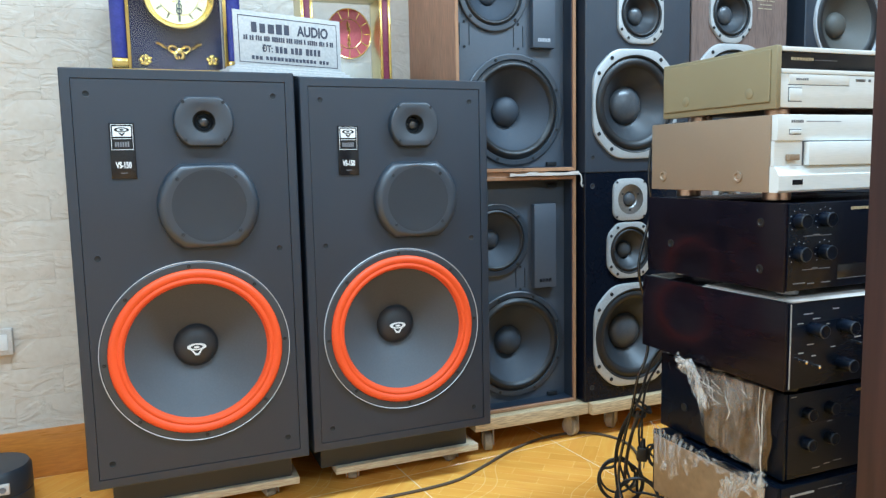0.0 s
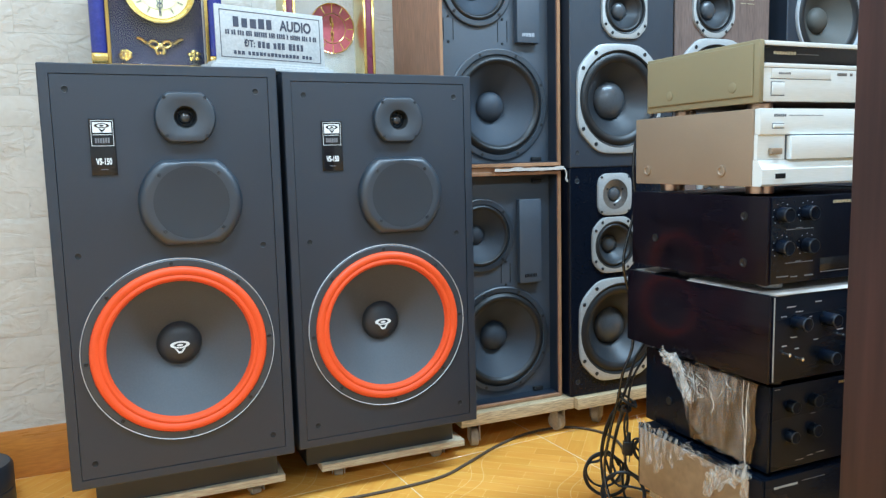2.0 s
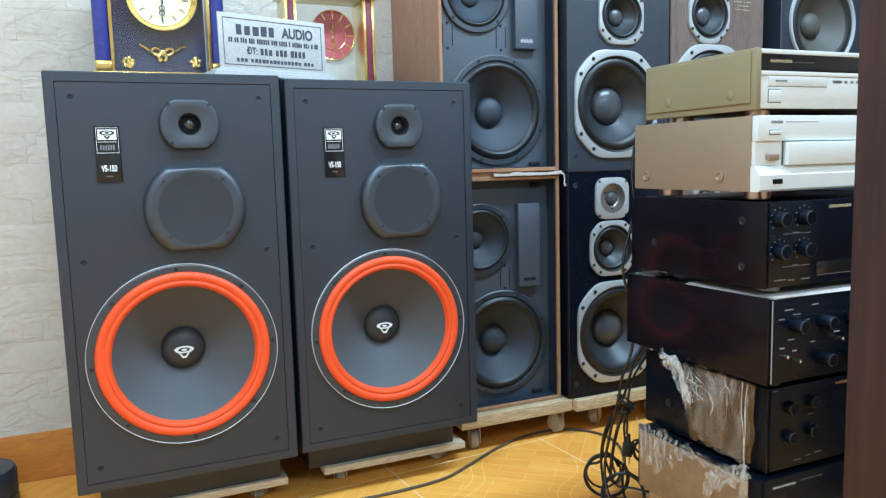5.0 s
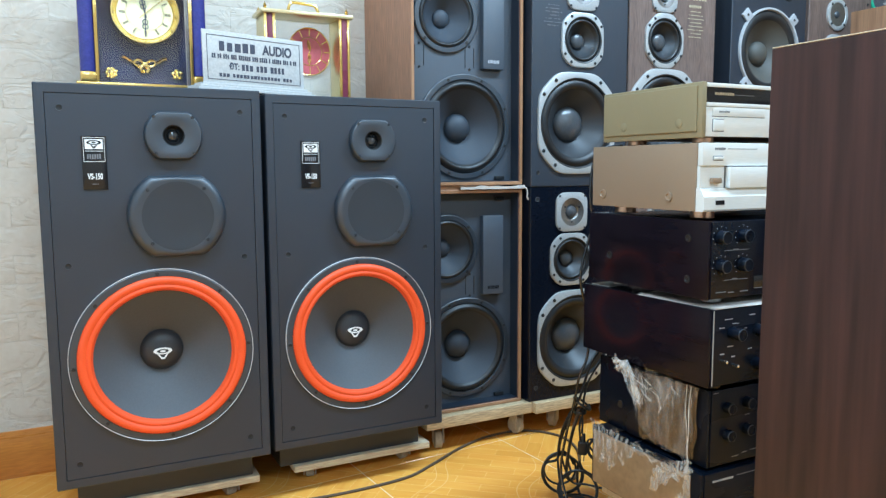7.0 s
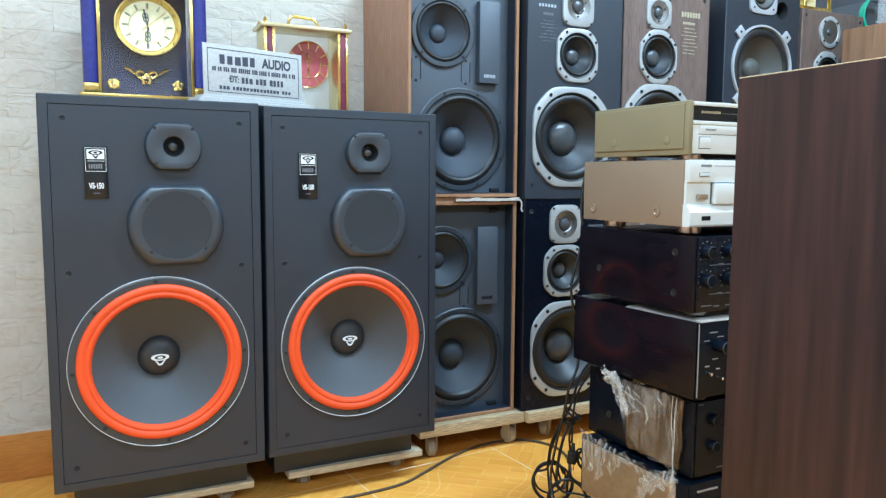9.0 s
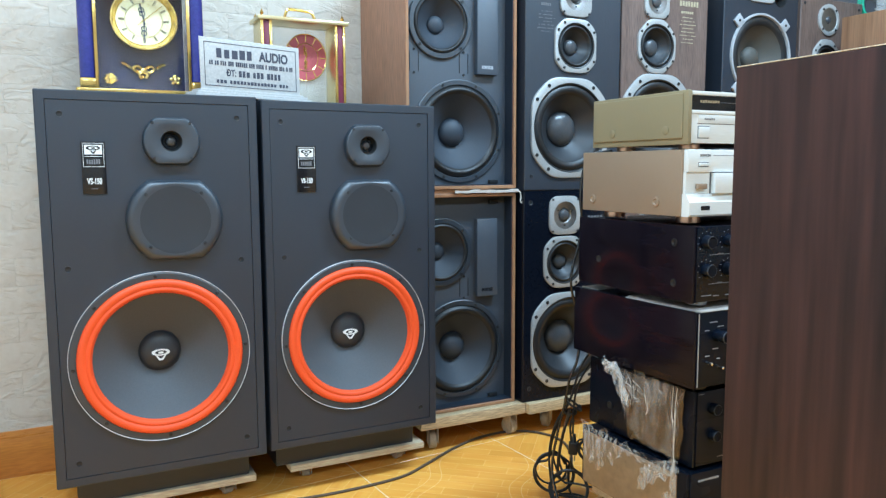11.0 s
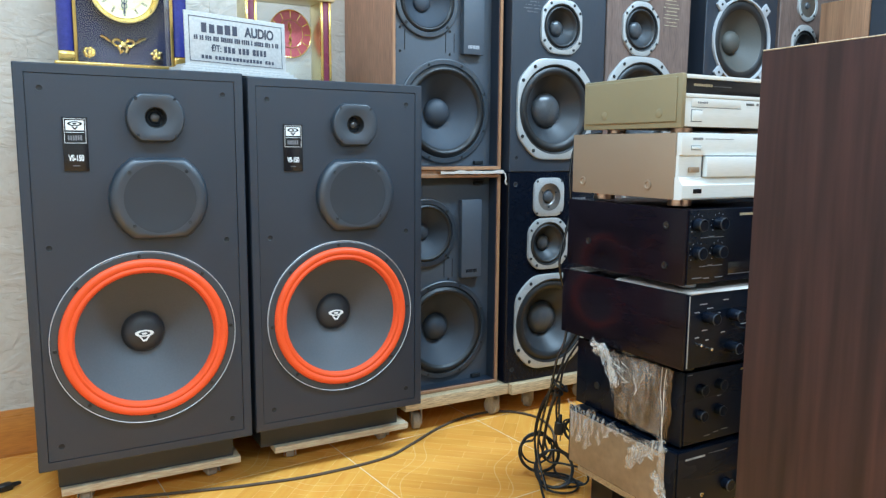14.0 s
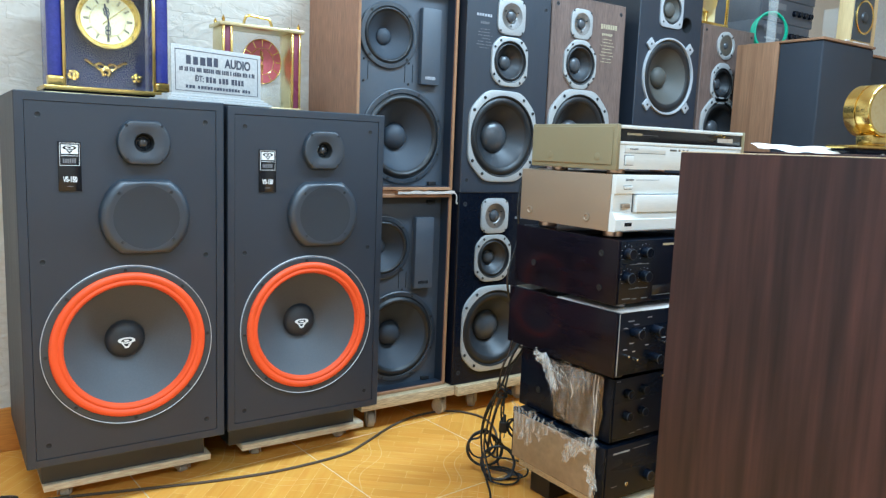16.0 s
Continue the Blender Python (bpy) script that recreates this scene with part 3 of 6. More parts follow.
# ---- big black three-way floor speakers ----
def cv_speaker(m, label):
    sp = thing("floor_speaker", m, label, "loudspeaker", "pair of black three-way speakers")
    W, H = 0.492, 0.926
    part("cabinet", shell(W, H, 0.44, 0.021, 0.30), BLACK_ASH, sp, "black ash vinyl cabinet")
    wx, wz, mx, mz, tx, tz = 0.0, 0.2925, 0.042, 0.626, 0.040, 0.8135
    part("baffle", board(W - 0.0445, 0.0222, H - 0.0222, 0.0015, [(wx, wz, 0.1975), (mx, mz, 0.085), (tx, tz, 0.030)]), BAFFLE_BLACK, sp)
    wf = part("woofer", lathe([(0.2073, 0.0012), (0.2073, -0.0035), (0.2050, -0.005), (0.1915, -0.0045), (0.190, -0.002), (0.190, 0.012), (0.197, 0.014)], wx, wz, 96), BLACK_PLASTIC, sp, "fifteen-inch woofer with red-orange surround")
    part("trim_ring", lathe([(0.2094, 0.0012), (0.2094, -0.0040), (0.2089, -0.0048), (0.2080, -0.0042), (0.2078, -0.001)], wx, wz, 96), RING, wf, "thin bright metal ring")
    roll = [(0.1915, -0.002), (0.1900, -0.007), (0.1870, -0.0105), (0.1825, -0.0125), (0.1775, -0.0120), (0.1735, -0.0100), (0.1715, -0.0088), (0.1695, -0.0096), (0.1660, -0.0105), (0.1620, -0.0092), (0.1590, -0.005), (0.1572, 0.001), (0.155, 0.004)]
    part("surround", lathe(roll, wx, wz, 96), ORANGE, wf, "red-orange foam surround")
    prof = [(0.1565, 0.002), (0.152, 0.006)] + [(0.152 - 0.112 * k / 12, 0.006 + 0.070 * (k / 12) ** 0.9) for k in range(1, 13)]
    part("cone", lathe(prof, wx, wz, 96), CONE, wf, "grey paper cone")
    cap = [(0.0525, 0.086), (0.052, 0.074), (0.0495, 0.066), (0.0435, 0.0590), (0.034, 0.0535), (0.022, 0.0505), (0.010, 0.0485), (0, 0.048)]
    dc = part("dust_cap", lathe(cap, wx, wz, 48), CAP, wf)
    bm = bmesh.new()
    for k in range(32):
        a, b = 2 * math.pi * k / 32, 2 * math.pi * (k + 1) / 32
        ring = [(wx + 0.0215 * math.cos(t) * q, wz - 0.0005 + 0.0082 * math.sin(t) * q - 0.0006 * (1 - q)) for t, q in ((a, 1), (b, 1), (b, 0.64), (a, 0.64))]
        bm.faces.new([bm.verts.new((x, 0.0462, z)) for x, z in ring])
    for side in (-1, 1):
        leg = ((0.0125, -0.0078), (0.0078, -0.0092), (0.0026, -0.0165), (0, -0.0165), (0, -0.0205), (0.0042, -0.0205))
        bm.faces.new([bm.verts.new((wx + side * x, 0.0462, wz + z)) for x, z in leg])
    bm.faces.new([bm.verts.new((wx + 0.0065 * math.cos(t), 0.0462, wz - 0.0012 + 0.0026 * math.sin(t))) for t in [2 * math.pi * k / 14 for k in range(14)]])
    r = bmesh.ops.extrude_face_region(bm, geom=list(bm.faces))
    bmesh.ops.translate(bm, vec=(0, 0.004, 0), verts=[v for v in r["geom"] if isinstance(v, bmesh.types.BMVert)])
    bmesh.ops.recalc_face_normals(bm, faces=bm.faces)
    part("emblem", bm, WHITE_PRINT, dc, "white printed emblem", smooth=False)
    for k in range(8):
        a = math.pi / 8 * (2 * k) + 0.05 + math.pi / 2
        screw(wf, wx + 0.198 * math.cos(a), wz + 0.198 * math.sin(a), -0.0046, 0.0045, RUBBER)
    md = part("midrange", bulge(flat_circle(0.1115, 0.0945), 0.081, 0.021, mx, mz, 96, 0.0004, 0.42), BLACK_PLASTIC, sp, "moulded midrange frame with flat top and bottom")
    part("grille", lathe([(0.0822, -0.0190), (0.0815, -0.0202), (0.0790, -0.0203), (0.072, -0.0196), (0.05, -0.0184), (0.02, -0.0180), (0, -0.0184)], mx, mz, 72), DRIVER_MESH, md, "perforated black grille")
    for x, z in ((-0.066, 0.062), (0.060, 0.064), (-0.060, -0.062), (0.064, -0.058)):
        screw(md, mx + x, mz + z, -0.0206, 0.0042, KNOB_EDGE)
    tw = part("tweeter", bulge(flat_circle(0.0655, 0.0555), 0.0245, 0.015, tx, tz, 80, 0.004, 0.86), BLACK_PLASTIC, sp)
    part("horn", lathe([(0.0250, -0.0112), (0.0236, -0.0100), (0.0222, -0.004), (0.0212, 0.004), (0.0205, 0.012)], tx, tz, 40), DARK_HOLE, tw)
    part("dome", lathe([(0.021, 0.009), (0.0185, 0.0075), (0.0145, 0.006), (0.0125, 0.003), (0.0095, 0.000), (0.0055, -0.0016), (0, -0.0022)], tx, tz, 32), TWEETER_DOME, tw, "shiny clear-coated dome")
    for x, z in ((-0.043, 0.043), (0.043, 0.043), (-0.041, -0.041), (0.043, -0.041)):
        screw(tw, tx + x, tz + z, -0.0146, 0.0040, KNOB_EDGE)
    sockets(sp, [(sx * 0.196, z) for sx in (-1, 1) for z in (0.0555, 0.519, 0.872)], 0.0015)
    bd = part("badge", box(-0.156, -0.105, -0.0012, 0.0016, 0.691, 0.811, 0.0006), BADGE, sp, "glossy black badge plate")
    bm = bmesh.new()
    for a in ((-0.1525, -0.1085, 0.8065, 0.8075), (-0.1525, -0.1085, 0.753, 0.754), (-0.1525, -0.1517, 0.754, 0.8065), (-0.1093, -0.1085, 0.754, 0.8065), (-0.149, -0.112, 0.7765, 0.7776)):
        add_box(bm, a[0], a[1], -0.0018, -0.0011, a[2], a[3])
    part("badge_outline", bm, WHITE_PRINT, bd)
    part("emblem_field", box(-0.149, -0.112, -0.0017, -0.0011, 0.7815, 0.8035), WHITE_PRINT, bd)
    bm = bmesh.new()
    for k in range(20):
        a, b = 2 * math.pi * k / 20, 2 * math.pi * (k + 1) / 20
        bm.faces.new([bm.verts.new((-0.1305 + q * math.cos(t) * 0.0150, -0.0021, 0.7962 + q * math.sin(t) * 0.0052)) for t, q in ((a, 1), (b, 1), (b, 0.66), (a, 0.66))])
    for vee in (((-0.0070, -0.0062), (-0.0036, -0.0062), (0, -0.0098), (0, -0.0130), (-0.0014, -0.0130)), ((0.0070, -0.0062), (0.0036, -0.0062), (0, -0.0098), (0, -0.0130), (0.0014, -0.0130))):
        bm.faces.new([bm.verts.new((-0.1305 + x, -0.0021, 0.7962 + z)) for x, z in vee])
    bm.faces.new([bm.verts.new((-0.1305 + 0.0042 * math.cos(t), -0.0021, 0.7962 + 0.0018 * math.sin(t))) for t in [2 * math.pi * k / 12 for k in range(12)]])
    bmesh.ops.recalc_face_normals(bm, faces=bm.faces)
    part("emblem_print", bm, BADGE, bd, smooth=False)
    part("series_print", bars(-0.1305, -0.0016, 0.765, 0.030, 0.012, 6, random.Random(3)), GREY_PRINT, bd)
    letters("model_print", "VS-150", 0.0185, front(-0.1305, -0.0017, 0.7195), WHITE_PRINT, bd, 0.58, bold=0.0006)
    part("small_print", bars(-0.1305, -0.0016, 0.703, 0.014, 0.0024, 7, random.Random(4)), GREY_PRINT, bd)
    part("plinth", box(-0.205, 0.222, 0.115, 0.43, -0.0915, -0.0005, 0.003), BAFFLE_BLACK, sp, "recessed black base")
    return sp


cv_left = cv_speaker(pose(0.169, 1.83, 0.15), "large black three-way speaker, red-orange woofer surround, blue clock on top")
cv_right = copy_thing(cv_left, pose(0.677, 1.853, 0.1455))
tagged(cv_right, "large black three-way speaker, red-orange woofer surround, beside brown speakers")


# ---- wooden dollies ----
def caster(parent, x, y, height, r, turn=0.0):
    top = part("caster", box(-0.016, 0.016, -0.02, 0.02, -0.003, 0), CASTER, parent, "small grey swivel caster")
    top.location = (x, y, 0)
    top.rotation_euler = (0, 0, turn)
    for s in (-1, 1):
        bm = bmesh.new()
        add_box(bm, s * 0.0165 - 0.0014, s * 0.0165 + 0.0014, -0.013, 0.018, -height + r * 0.7, -0.002, 0.0008)
        part("fork_arm", bm, CASTER, top)
    part("wheel", lathe([(0, -0.0125), (r * 0.5, -0.0125), (r * 0.9, -0.012), (r, -0.009), (r, 0.009), (r * 0.9, 0.012), (r * 0.5, 0.0125), (0, 0.0125)], 0, -height + r, 24, "x", cy=0.006), CASTER, top)


def dolly(m, w, d, thick, height, r, places, label, turn=0.3, wood=PINE):
    dl = thing("dolly", m, label, "dolly", "wooden dollies")
    part("board", box(0, w, 0, d, height, height + thick, 0.0025), wood, dl)
    for i, (x, y) in enumerate(places):
        mount = part("caster_block", box(x - 0.02, x + 0.02, y - 0.022, y + 0.024, height - 0.002, height - 0.0004), PINE_END, dl)
        caster(dl, x, y, height - 0.002, r, turn * (1 if i % 2 else -1))
    for c in dl.children:
        if c.name.startswith("caster") and not c.name.startswith("caster_block"):
            c.location.z = height - 0.002
    return dl


dolly(pose(-0.032, 1.935, 0), 0.44, 0.36, 0.019, 0.038, 0.016, [(0.055, 0.04), (0.37, 0.04), (0.055, 0.31), (0.37, 0.31)], "pale pine dolly under the black speaker with the blue clock")
dolly(pose(0.509, 1.952, 0), 0.42, 0.36, 0.019, 0.0348, 0.0155, [(0.055, 0.04), (0.35, 0.04), (0.055, 0.31), (0.35, 0.31)], "pale pine dolly with knotty edge under a black speaker")
# these two dollies take the pine with painted shade
dolly(pose(0.93, 1.972, 0), 0.385, 0.39, 0.036, 0.079, 0.028, [(0.06, 0.045), (0.355, 0.045), (0.06, 0.32), (0.345, 0.32)], "pine dolly carrying two walnut-cased speakers, shade painted in", wood=PINE_SHADED)
dolly(pose(1.317, 1.952, 0), 0.40, 0.40, 0.036, 0.079, 0.028, [(0.115, 0.07), (0.35, 0.06), (0.06, 0.34), (0.35, 0.34)], "pine dolly carrying two black speakers, shade painted in", 0.9, PINE_SHADED)


# ---- walnut-cased speakers with recessed black baffle ----
def mc_speaker(m, label, h, lift=0.0, plate_print=TICK_PRINT):
    sp = thing("cased_speaker", m, label, "loudspeaker", "pair of walnut-cased speakers")
    part("cabinet", shell(0.39, h, 0.37, 0.011, 0.20), CEDAR_SIDE, sp, "red-brown wood-veneer cabinet")
    bm = bmesh.new()
    for x0, x1, z0, z1 in ((-0.1837, -0.1812, 0.0115, h - 0.0115), (0.1812, 0.1837, 0.0115, h - 0.0115), (-0.181, 0.181, 0.0115, 0.014), (-0.181, 0.181, h - 0.014, h - 0.0115)):
        add_box(bm, x0, x1, 0.004, 0.047, z0, z1)
    part("inner_lining", bm, BAFFLE_BLACK, sp, "black lining of the recess")
    bm = bmesh.new()
    for x0, x1, z0, z1 in ((-0.194, -0.1845, 0.001, h - 0.001), (0.1845, 0.194, 0.001, h - 0.001), (-0.1844, 0.1844, 0.001, 0.0105), (-0.1844, 0.1844, h - 0.0105, h - 0.001)):
        add_box(bm, x0, x1, -0.003, 0.0, z0, z1, 0.0008, 1)
    part("front_trim", bm, EDGE_WOOD, sp, "light wood front edge")
    wx, wz, mx, mz = 0.010, 0.182 + lift, -0.055, 0.514
    part("baffle", board(0.3675, 0.0115, h - 0.0115, 0.048, [(wx, wz, 0.140), (mx, mz, 0.085)]), HAZY_BAFFLE, sp)
    wf = part("woofer", lathe([(0.163, 0.0475), (0.163, 0.042), (0.160, 0.040), (0.147, 0.040), (0.1445, 0.044), (0.137, 0.052)], wx, wz, 80), BLACK_PLASTIC, sp)
    cone_parts(wf, wx, wz, 0.143, 0.118, 0.043, 0.065, 0.045, 0.009, RUBBER, MATTE_CONE, MATTE_CONE, 0.03)
    for k in range(8):
        a = math.pi / 4 * k + 0.4
        screw(wf, wx + 0.154 * math.cos(a), wz + 0.154 * math.sin(a), 0.0398, 0.0045, RUBBER)
    md = part("midrange", lathe([(0.110, 0.0475), (0.110, 0.041), (0.107, 0.039), (0.094, 0.039), (0.0925, 0.043), (0.084, 0.052)], mx, mz, 72), BLACK_PLASTIC, sp)
    cone_parts(md, mx, mz, 0.092, 0.078, 0.042, 0.045, 0.028, 0.005, RUBBER, MATTE_CONE, MATTE_CONE, 0.014)
    for k in range(4):
        a = math.pi / 2 * k + 0.75
        screw(md, mx + 0.101 * math.cos(a), mz + 0.101 * math.sin(a), 0.0388, 0.005, RUBBER)
    hn = part("horn_cover", box(0.066, 0.142, 0.026, 0.0485, 0.362, 0.618, 0.004), HAZY_BAFFLE, sp, "raised black cover plate")
    part("nameplate", bars(0.104, 0.0254, 0.385, 0.042, 0.012, 8, random.Random(9), 0.35), plate_print, hn)
    for gx in (-0.145, 0.028):
        # two dark bars paint the shade of upright grooves
        bm = bmesh.new()
        add_box(bm, gx - 0.016, gx - 0.0145, 0.0465, 0.049, 0.365, 0.425)
        add_box(bm, gx + 0.0145, gx + 0.016, 0.0465, 0.049, 0.365, 0.425)
        part("groove", bm, DARK_HOLE, sp)
        screw(sp, gx, 0.43, 0.0475, 0.004, RUBBER)
        screw(sp, gx, 0.36, 0.0475, 0.004, RUBBER)
    for z in (0.022, h - 0.03):
        part("grille_catch", box(0.118, 0.150, 0.036, 0.048, z - 0.006, z + 0.006, 0.002), RUBBER, sp)
    return sp


# Black nameplate print here paints the shade on the lower speaker.
mc_speaker(pose(1.0955, 2.003, 0.1155), "walnut-cased speaker with black recessed baffle, standing on a pine dolly", 0.702, 0.010, BADGE)
mc_speaker(pose(1.0955, 2.003, 0.831), "walnut-cased speaker with black recessed baffle, stacked on its twin", 0.702)
pad = thing("paper_strip", pose(1.0955, 2.003, 0.8175), "torn white packing strip squeezed between stacked speakers", "packing")
bm = bmesh.new()
add_box(bm, -0.19, 0.10, 0.004, 0.34, 0.0005, 0.0125)
part("board_strip", bm, EDGE_WOOD, pad)
bm = bmesh.new()
steps = 16
strip = []
for k in range(steps + 1):
    x = -0.035 + 0.232 * k / steps
    y = -0.010 - 0.006 * rng.random()
    low, high = 0.0005 + 0.002 * rng.random(), 0.0075 + 0.005 * rng.random()
    strip.append([bm.verts.new((x, y, low)), bm.verts.new((x, y - 0.001, high)), bm.verts.new((x, 0.02, high + 0.0005)), bm.verts.new((x, 0.02, low - 0.0005))])
for p, q in zip(strip, strip[1:]):
    for k in range(3):
        bm.faces.new((p[k], p[k + 1], q[k + 1], q[k]))
tube([(0.188, -0.014, 0.006), (0.199, -0.018, 0.003), (0.203, -0.020, -0.012), (0.201, -0.02, -0.026), (0.206, -0.02, -0.034), (0.210, -0.018, -0.026)], 0.0022, 6, 4, bm)
part("paper_edge", bm, PAPER, pad, "torn white paper edge")


# ---- three-way speakers with silver driver frames ----
def framed_driver(sp, name, cx, cz, a, b, c, hole, y, screws, depth, r_cap, frame_mat, surround=RUBBER, cone=CONE_DARK, cap=SHINY_CAP, thick=0.008, screw_mat=RUBBER, cap_rise=0.03, inner=None):
    d = part(name, plate(chamfered(a, b, c), hole, 0.0005, -thick, cx, cz, lip=0.004, soft=0.004), frame_mat, sp, "silver metal driver frame")
    rim = hole + 0.001
    part("bezel", lathe([(rim, -thick + 0.001), (rim - 0.002, -thick - 0.001), (rim - 0.006, -thick + 0.001), (rim - 0.009, 0.0)], cx, cz, 64), inner or RUBBER, d)
    cone_parts(d, cx, cz, hole - 0.006, (hole - 0.006) * 0.80, -0.001, depth, r_cap, 0.006, surround, cone, cap, cap_rise)
    for x, z in screws:
        screw(d, cx + x, cz + z, -thick - 0.0002, 0.0062 if hole > 0.1 else 0.0048, screw_mat)
    return d


def octet(hole, edge):
    """Eight screws in pairs on the diagonals, between the hole and the cut corners."""
    r = (hole + edge) / 2 + 0.0015
    return [(r * math.cos(a), r * math.sin(a)) for q in range(4) for a in (math.pi / 2 * q + math.pi / 4 - 0.2, math.pi / 2 * q + math.pi / 4 + 0.2)]


def quad(a, b):
    return [(sx * a * 0.8, sz * b * 0.82) for sx in (-1, 1) for sz in (-1, 1)]


def dome_tweeter(sp, cx, cz, a, b, c, frame_mat, disc=STEEL):
    d = part("tweeter", plate(chamfered(a, b, c), a * 0.74, 0.0005, -0.007, cx, cz, lip=0.003, seg=64), frame_mat, sp)
    part("face_ring", lathe([(a * 0.75, -0.006), (a * 0.6, -0.0045), (a * 0.42, -0.002), (a * 0.33, 0.004)], cx, cz, 48), disc, d)
    part("dome", lathe([(a * 0.34, 0.004), (a * 0.28, -0.004), (a * 0.15, -0.008), (0, -0.009)], cx, cz, 32), SHINY_CAP, d)
    for x, z in quad(a, b):
        screw(d, cx + x, cz + z, -0.0072, 0.004, RUBBER)
    for k in range(3):
        an = 2 * math.pi / 3 * k + 0.5
        screw(d, cx + a * 0.52 * math.cos(an), cz + a * 0.52 * math.sin(an), -0.0042, 0.003, RUBBER)
    return d


def ok_speaker(m, label, h, mat, wx, wz, mz, tz, mtx, woofer_half, text):
    sp = thing("three_way_speaker", m, label, "loudspeaker", "pair of black speakers with silver frames")
    part("cabinet", shell(0.382, h, 0.36, 0.004, 0.20), mat, sp)
    part("baffle", board(0.3735, 0.0042, h - 0.0042, 0.0004, [(wx, wz, 0.138), (mtx, mz, 0.068), (mtx, tz, 0.044)]), mat, sp)
    a, b = woofer_half
    wf = framed_driver(sp, "woofer", wx, wz, a, b, 0.244, 0.1465, 0, octet(0.1465, 0.1725), 0.060, 0.057, SILVER, cap=SHINY_CAP)
    framed_driver(sp, "midrange", mtx, mz, 0.083, 0.087, 0.134, 0.074, 0, octet(0.074, 0.0945), 0.034, 0.026, SILVER, cap_rise=0.014)
    dome_tweeter(sp, mtx, tz, 0.0625, 0.0645, 0.108, SILVER)
    sockets(sp, [(sx * 0.165, z) for sx in (-1, 1) for z in (0.045, h - 0.04)], 0.0005)
    if not text:
        part("brand_print", bars(0.100, -0.0004, tz - 0.009, 0.064, 0.011, 5, random.Random(31), 0.3), GREY_PRINT, sp)
    if text:
        part("brand_print", bars(-0.115, -0.0004, tz - 0.008, 0.070, 0.010, 6, random.Random(2), 0.35), TICK_PRINT, sp)
        part("model_print", bars(-0.112, -0.0004, tz - 0.034, 0.040, 0.009, 5, random.Random(5), 0.4), GREY_PRINT, sp)
        for k in range(7):
            part("spec_print", bars(-0.112, -0.0004, tz - 0.056 - k * 0.0105, 0.045 + 0.012 * (k % 3), 0.003, 12, random.Random(20 + k), 0.3, 0.8), GREY_PRINT, sp)
    return sp


ok_speaker(pose(1.494, 1.972, 0.1155), "glossy black three-way speaker with silver driver frames on a dolly", 0.708, GLOSS_BLACK, -0.011, 0.200, 0.467, 0.624, -0.031, (0.150, 0.163), False)
ok_speaker(pose(1.494, 1.970, 0.824), "black three-way speaker with silver driver frames, stacked on another", 0.712, BLACK_ASH, -0.015, 0.2035, 0.470, 0.628, 0.002, (0.154, 0.164), True)


def dt_speaker(m, label, h):
    sp = thing("brown_speaker", m, label, "loudspeaker", "brown three-way speakers")
    part("cabinet", shell(0.396, h, 0.36, 0.004, 0.2), BROWN_VENEER, sp)
    part("baffle", board(0.3875, 0.0042, h - 0.0042, 0.0004, [(-0.03, 0.235, 0.138), (-0.044, 0.493, 0.072), (-0.046, 0.645, 0.04)]), BROWN_VENEER, sp)
    wf = framed_driver(sp, "woofer", -0.03, 0.235, 0.164, 0.164, 0.244, 0.146, 0, octet(0.146, 0.1725), 0.06, 0.05, SILVER_PAINT)
    framed_driver(sp, "midrange", -0.044, 0.493, 0.086, 0.094, 0.128, 0.077, 0, octet(0.077, 0.092), 0.034, 0.03, SILVER_PAINT, cap_rise=0.016)
    dome_tweeter(sp, -0.046, 0.645, 0.056, 0.056, 0.092, SILVER_PAINT)
    part("brand_print", bars(0.108, -0.0004, 0.652, 0.092, 0.020, 7, random.Random(6), 0.3), GOLD_PRINT, sp)
    part("model_print", bars(0.100, -0.0004, 0.622, 0.060, 0.010, 6, random.Random(8), 0.3), GOLD_PRINT, sp)
    for k in range(8):
        part("spec_print", bars(0.103, -0.0004, 0.604 - k * 0.0125, 0.052 + 0.012 * (k % 3), 0.0032, 14, random.Random(40 + k), 0.3, 0.85), GOLD_PRINT, sp)
    sockets(sp, [(sx * 0.17, z) for sx in (-1, 1) for z in (0.04, h - 0.035)], 0.0005)
    return sp


dt_top = dt_speaker(pose(1.896, 1.98, 0.825), "brown wood three-way speaker with silver frames and gold print", 0.742)
dt_low = copy_thing(dt_top, pose(1.896, 1.98, 0.083))
tagged(dt_low, "brown wood three-way speaker, lower one of a stack behind amplifiers")
dolly(pose(1.71, 1.985, 0), 0.37, 0.36, 0.028, 0.0545, 0.022, [(0.05, 0.05), (0.32, 0.05), (0.05, 0.31), (0.32, 0.31)], "pine dolly under the stacked brown speakers")


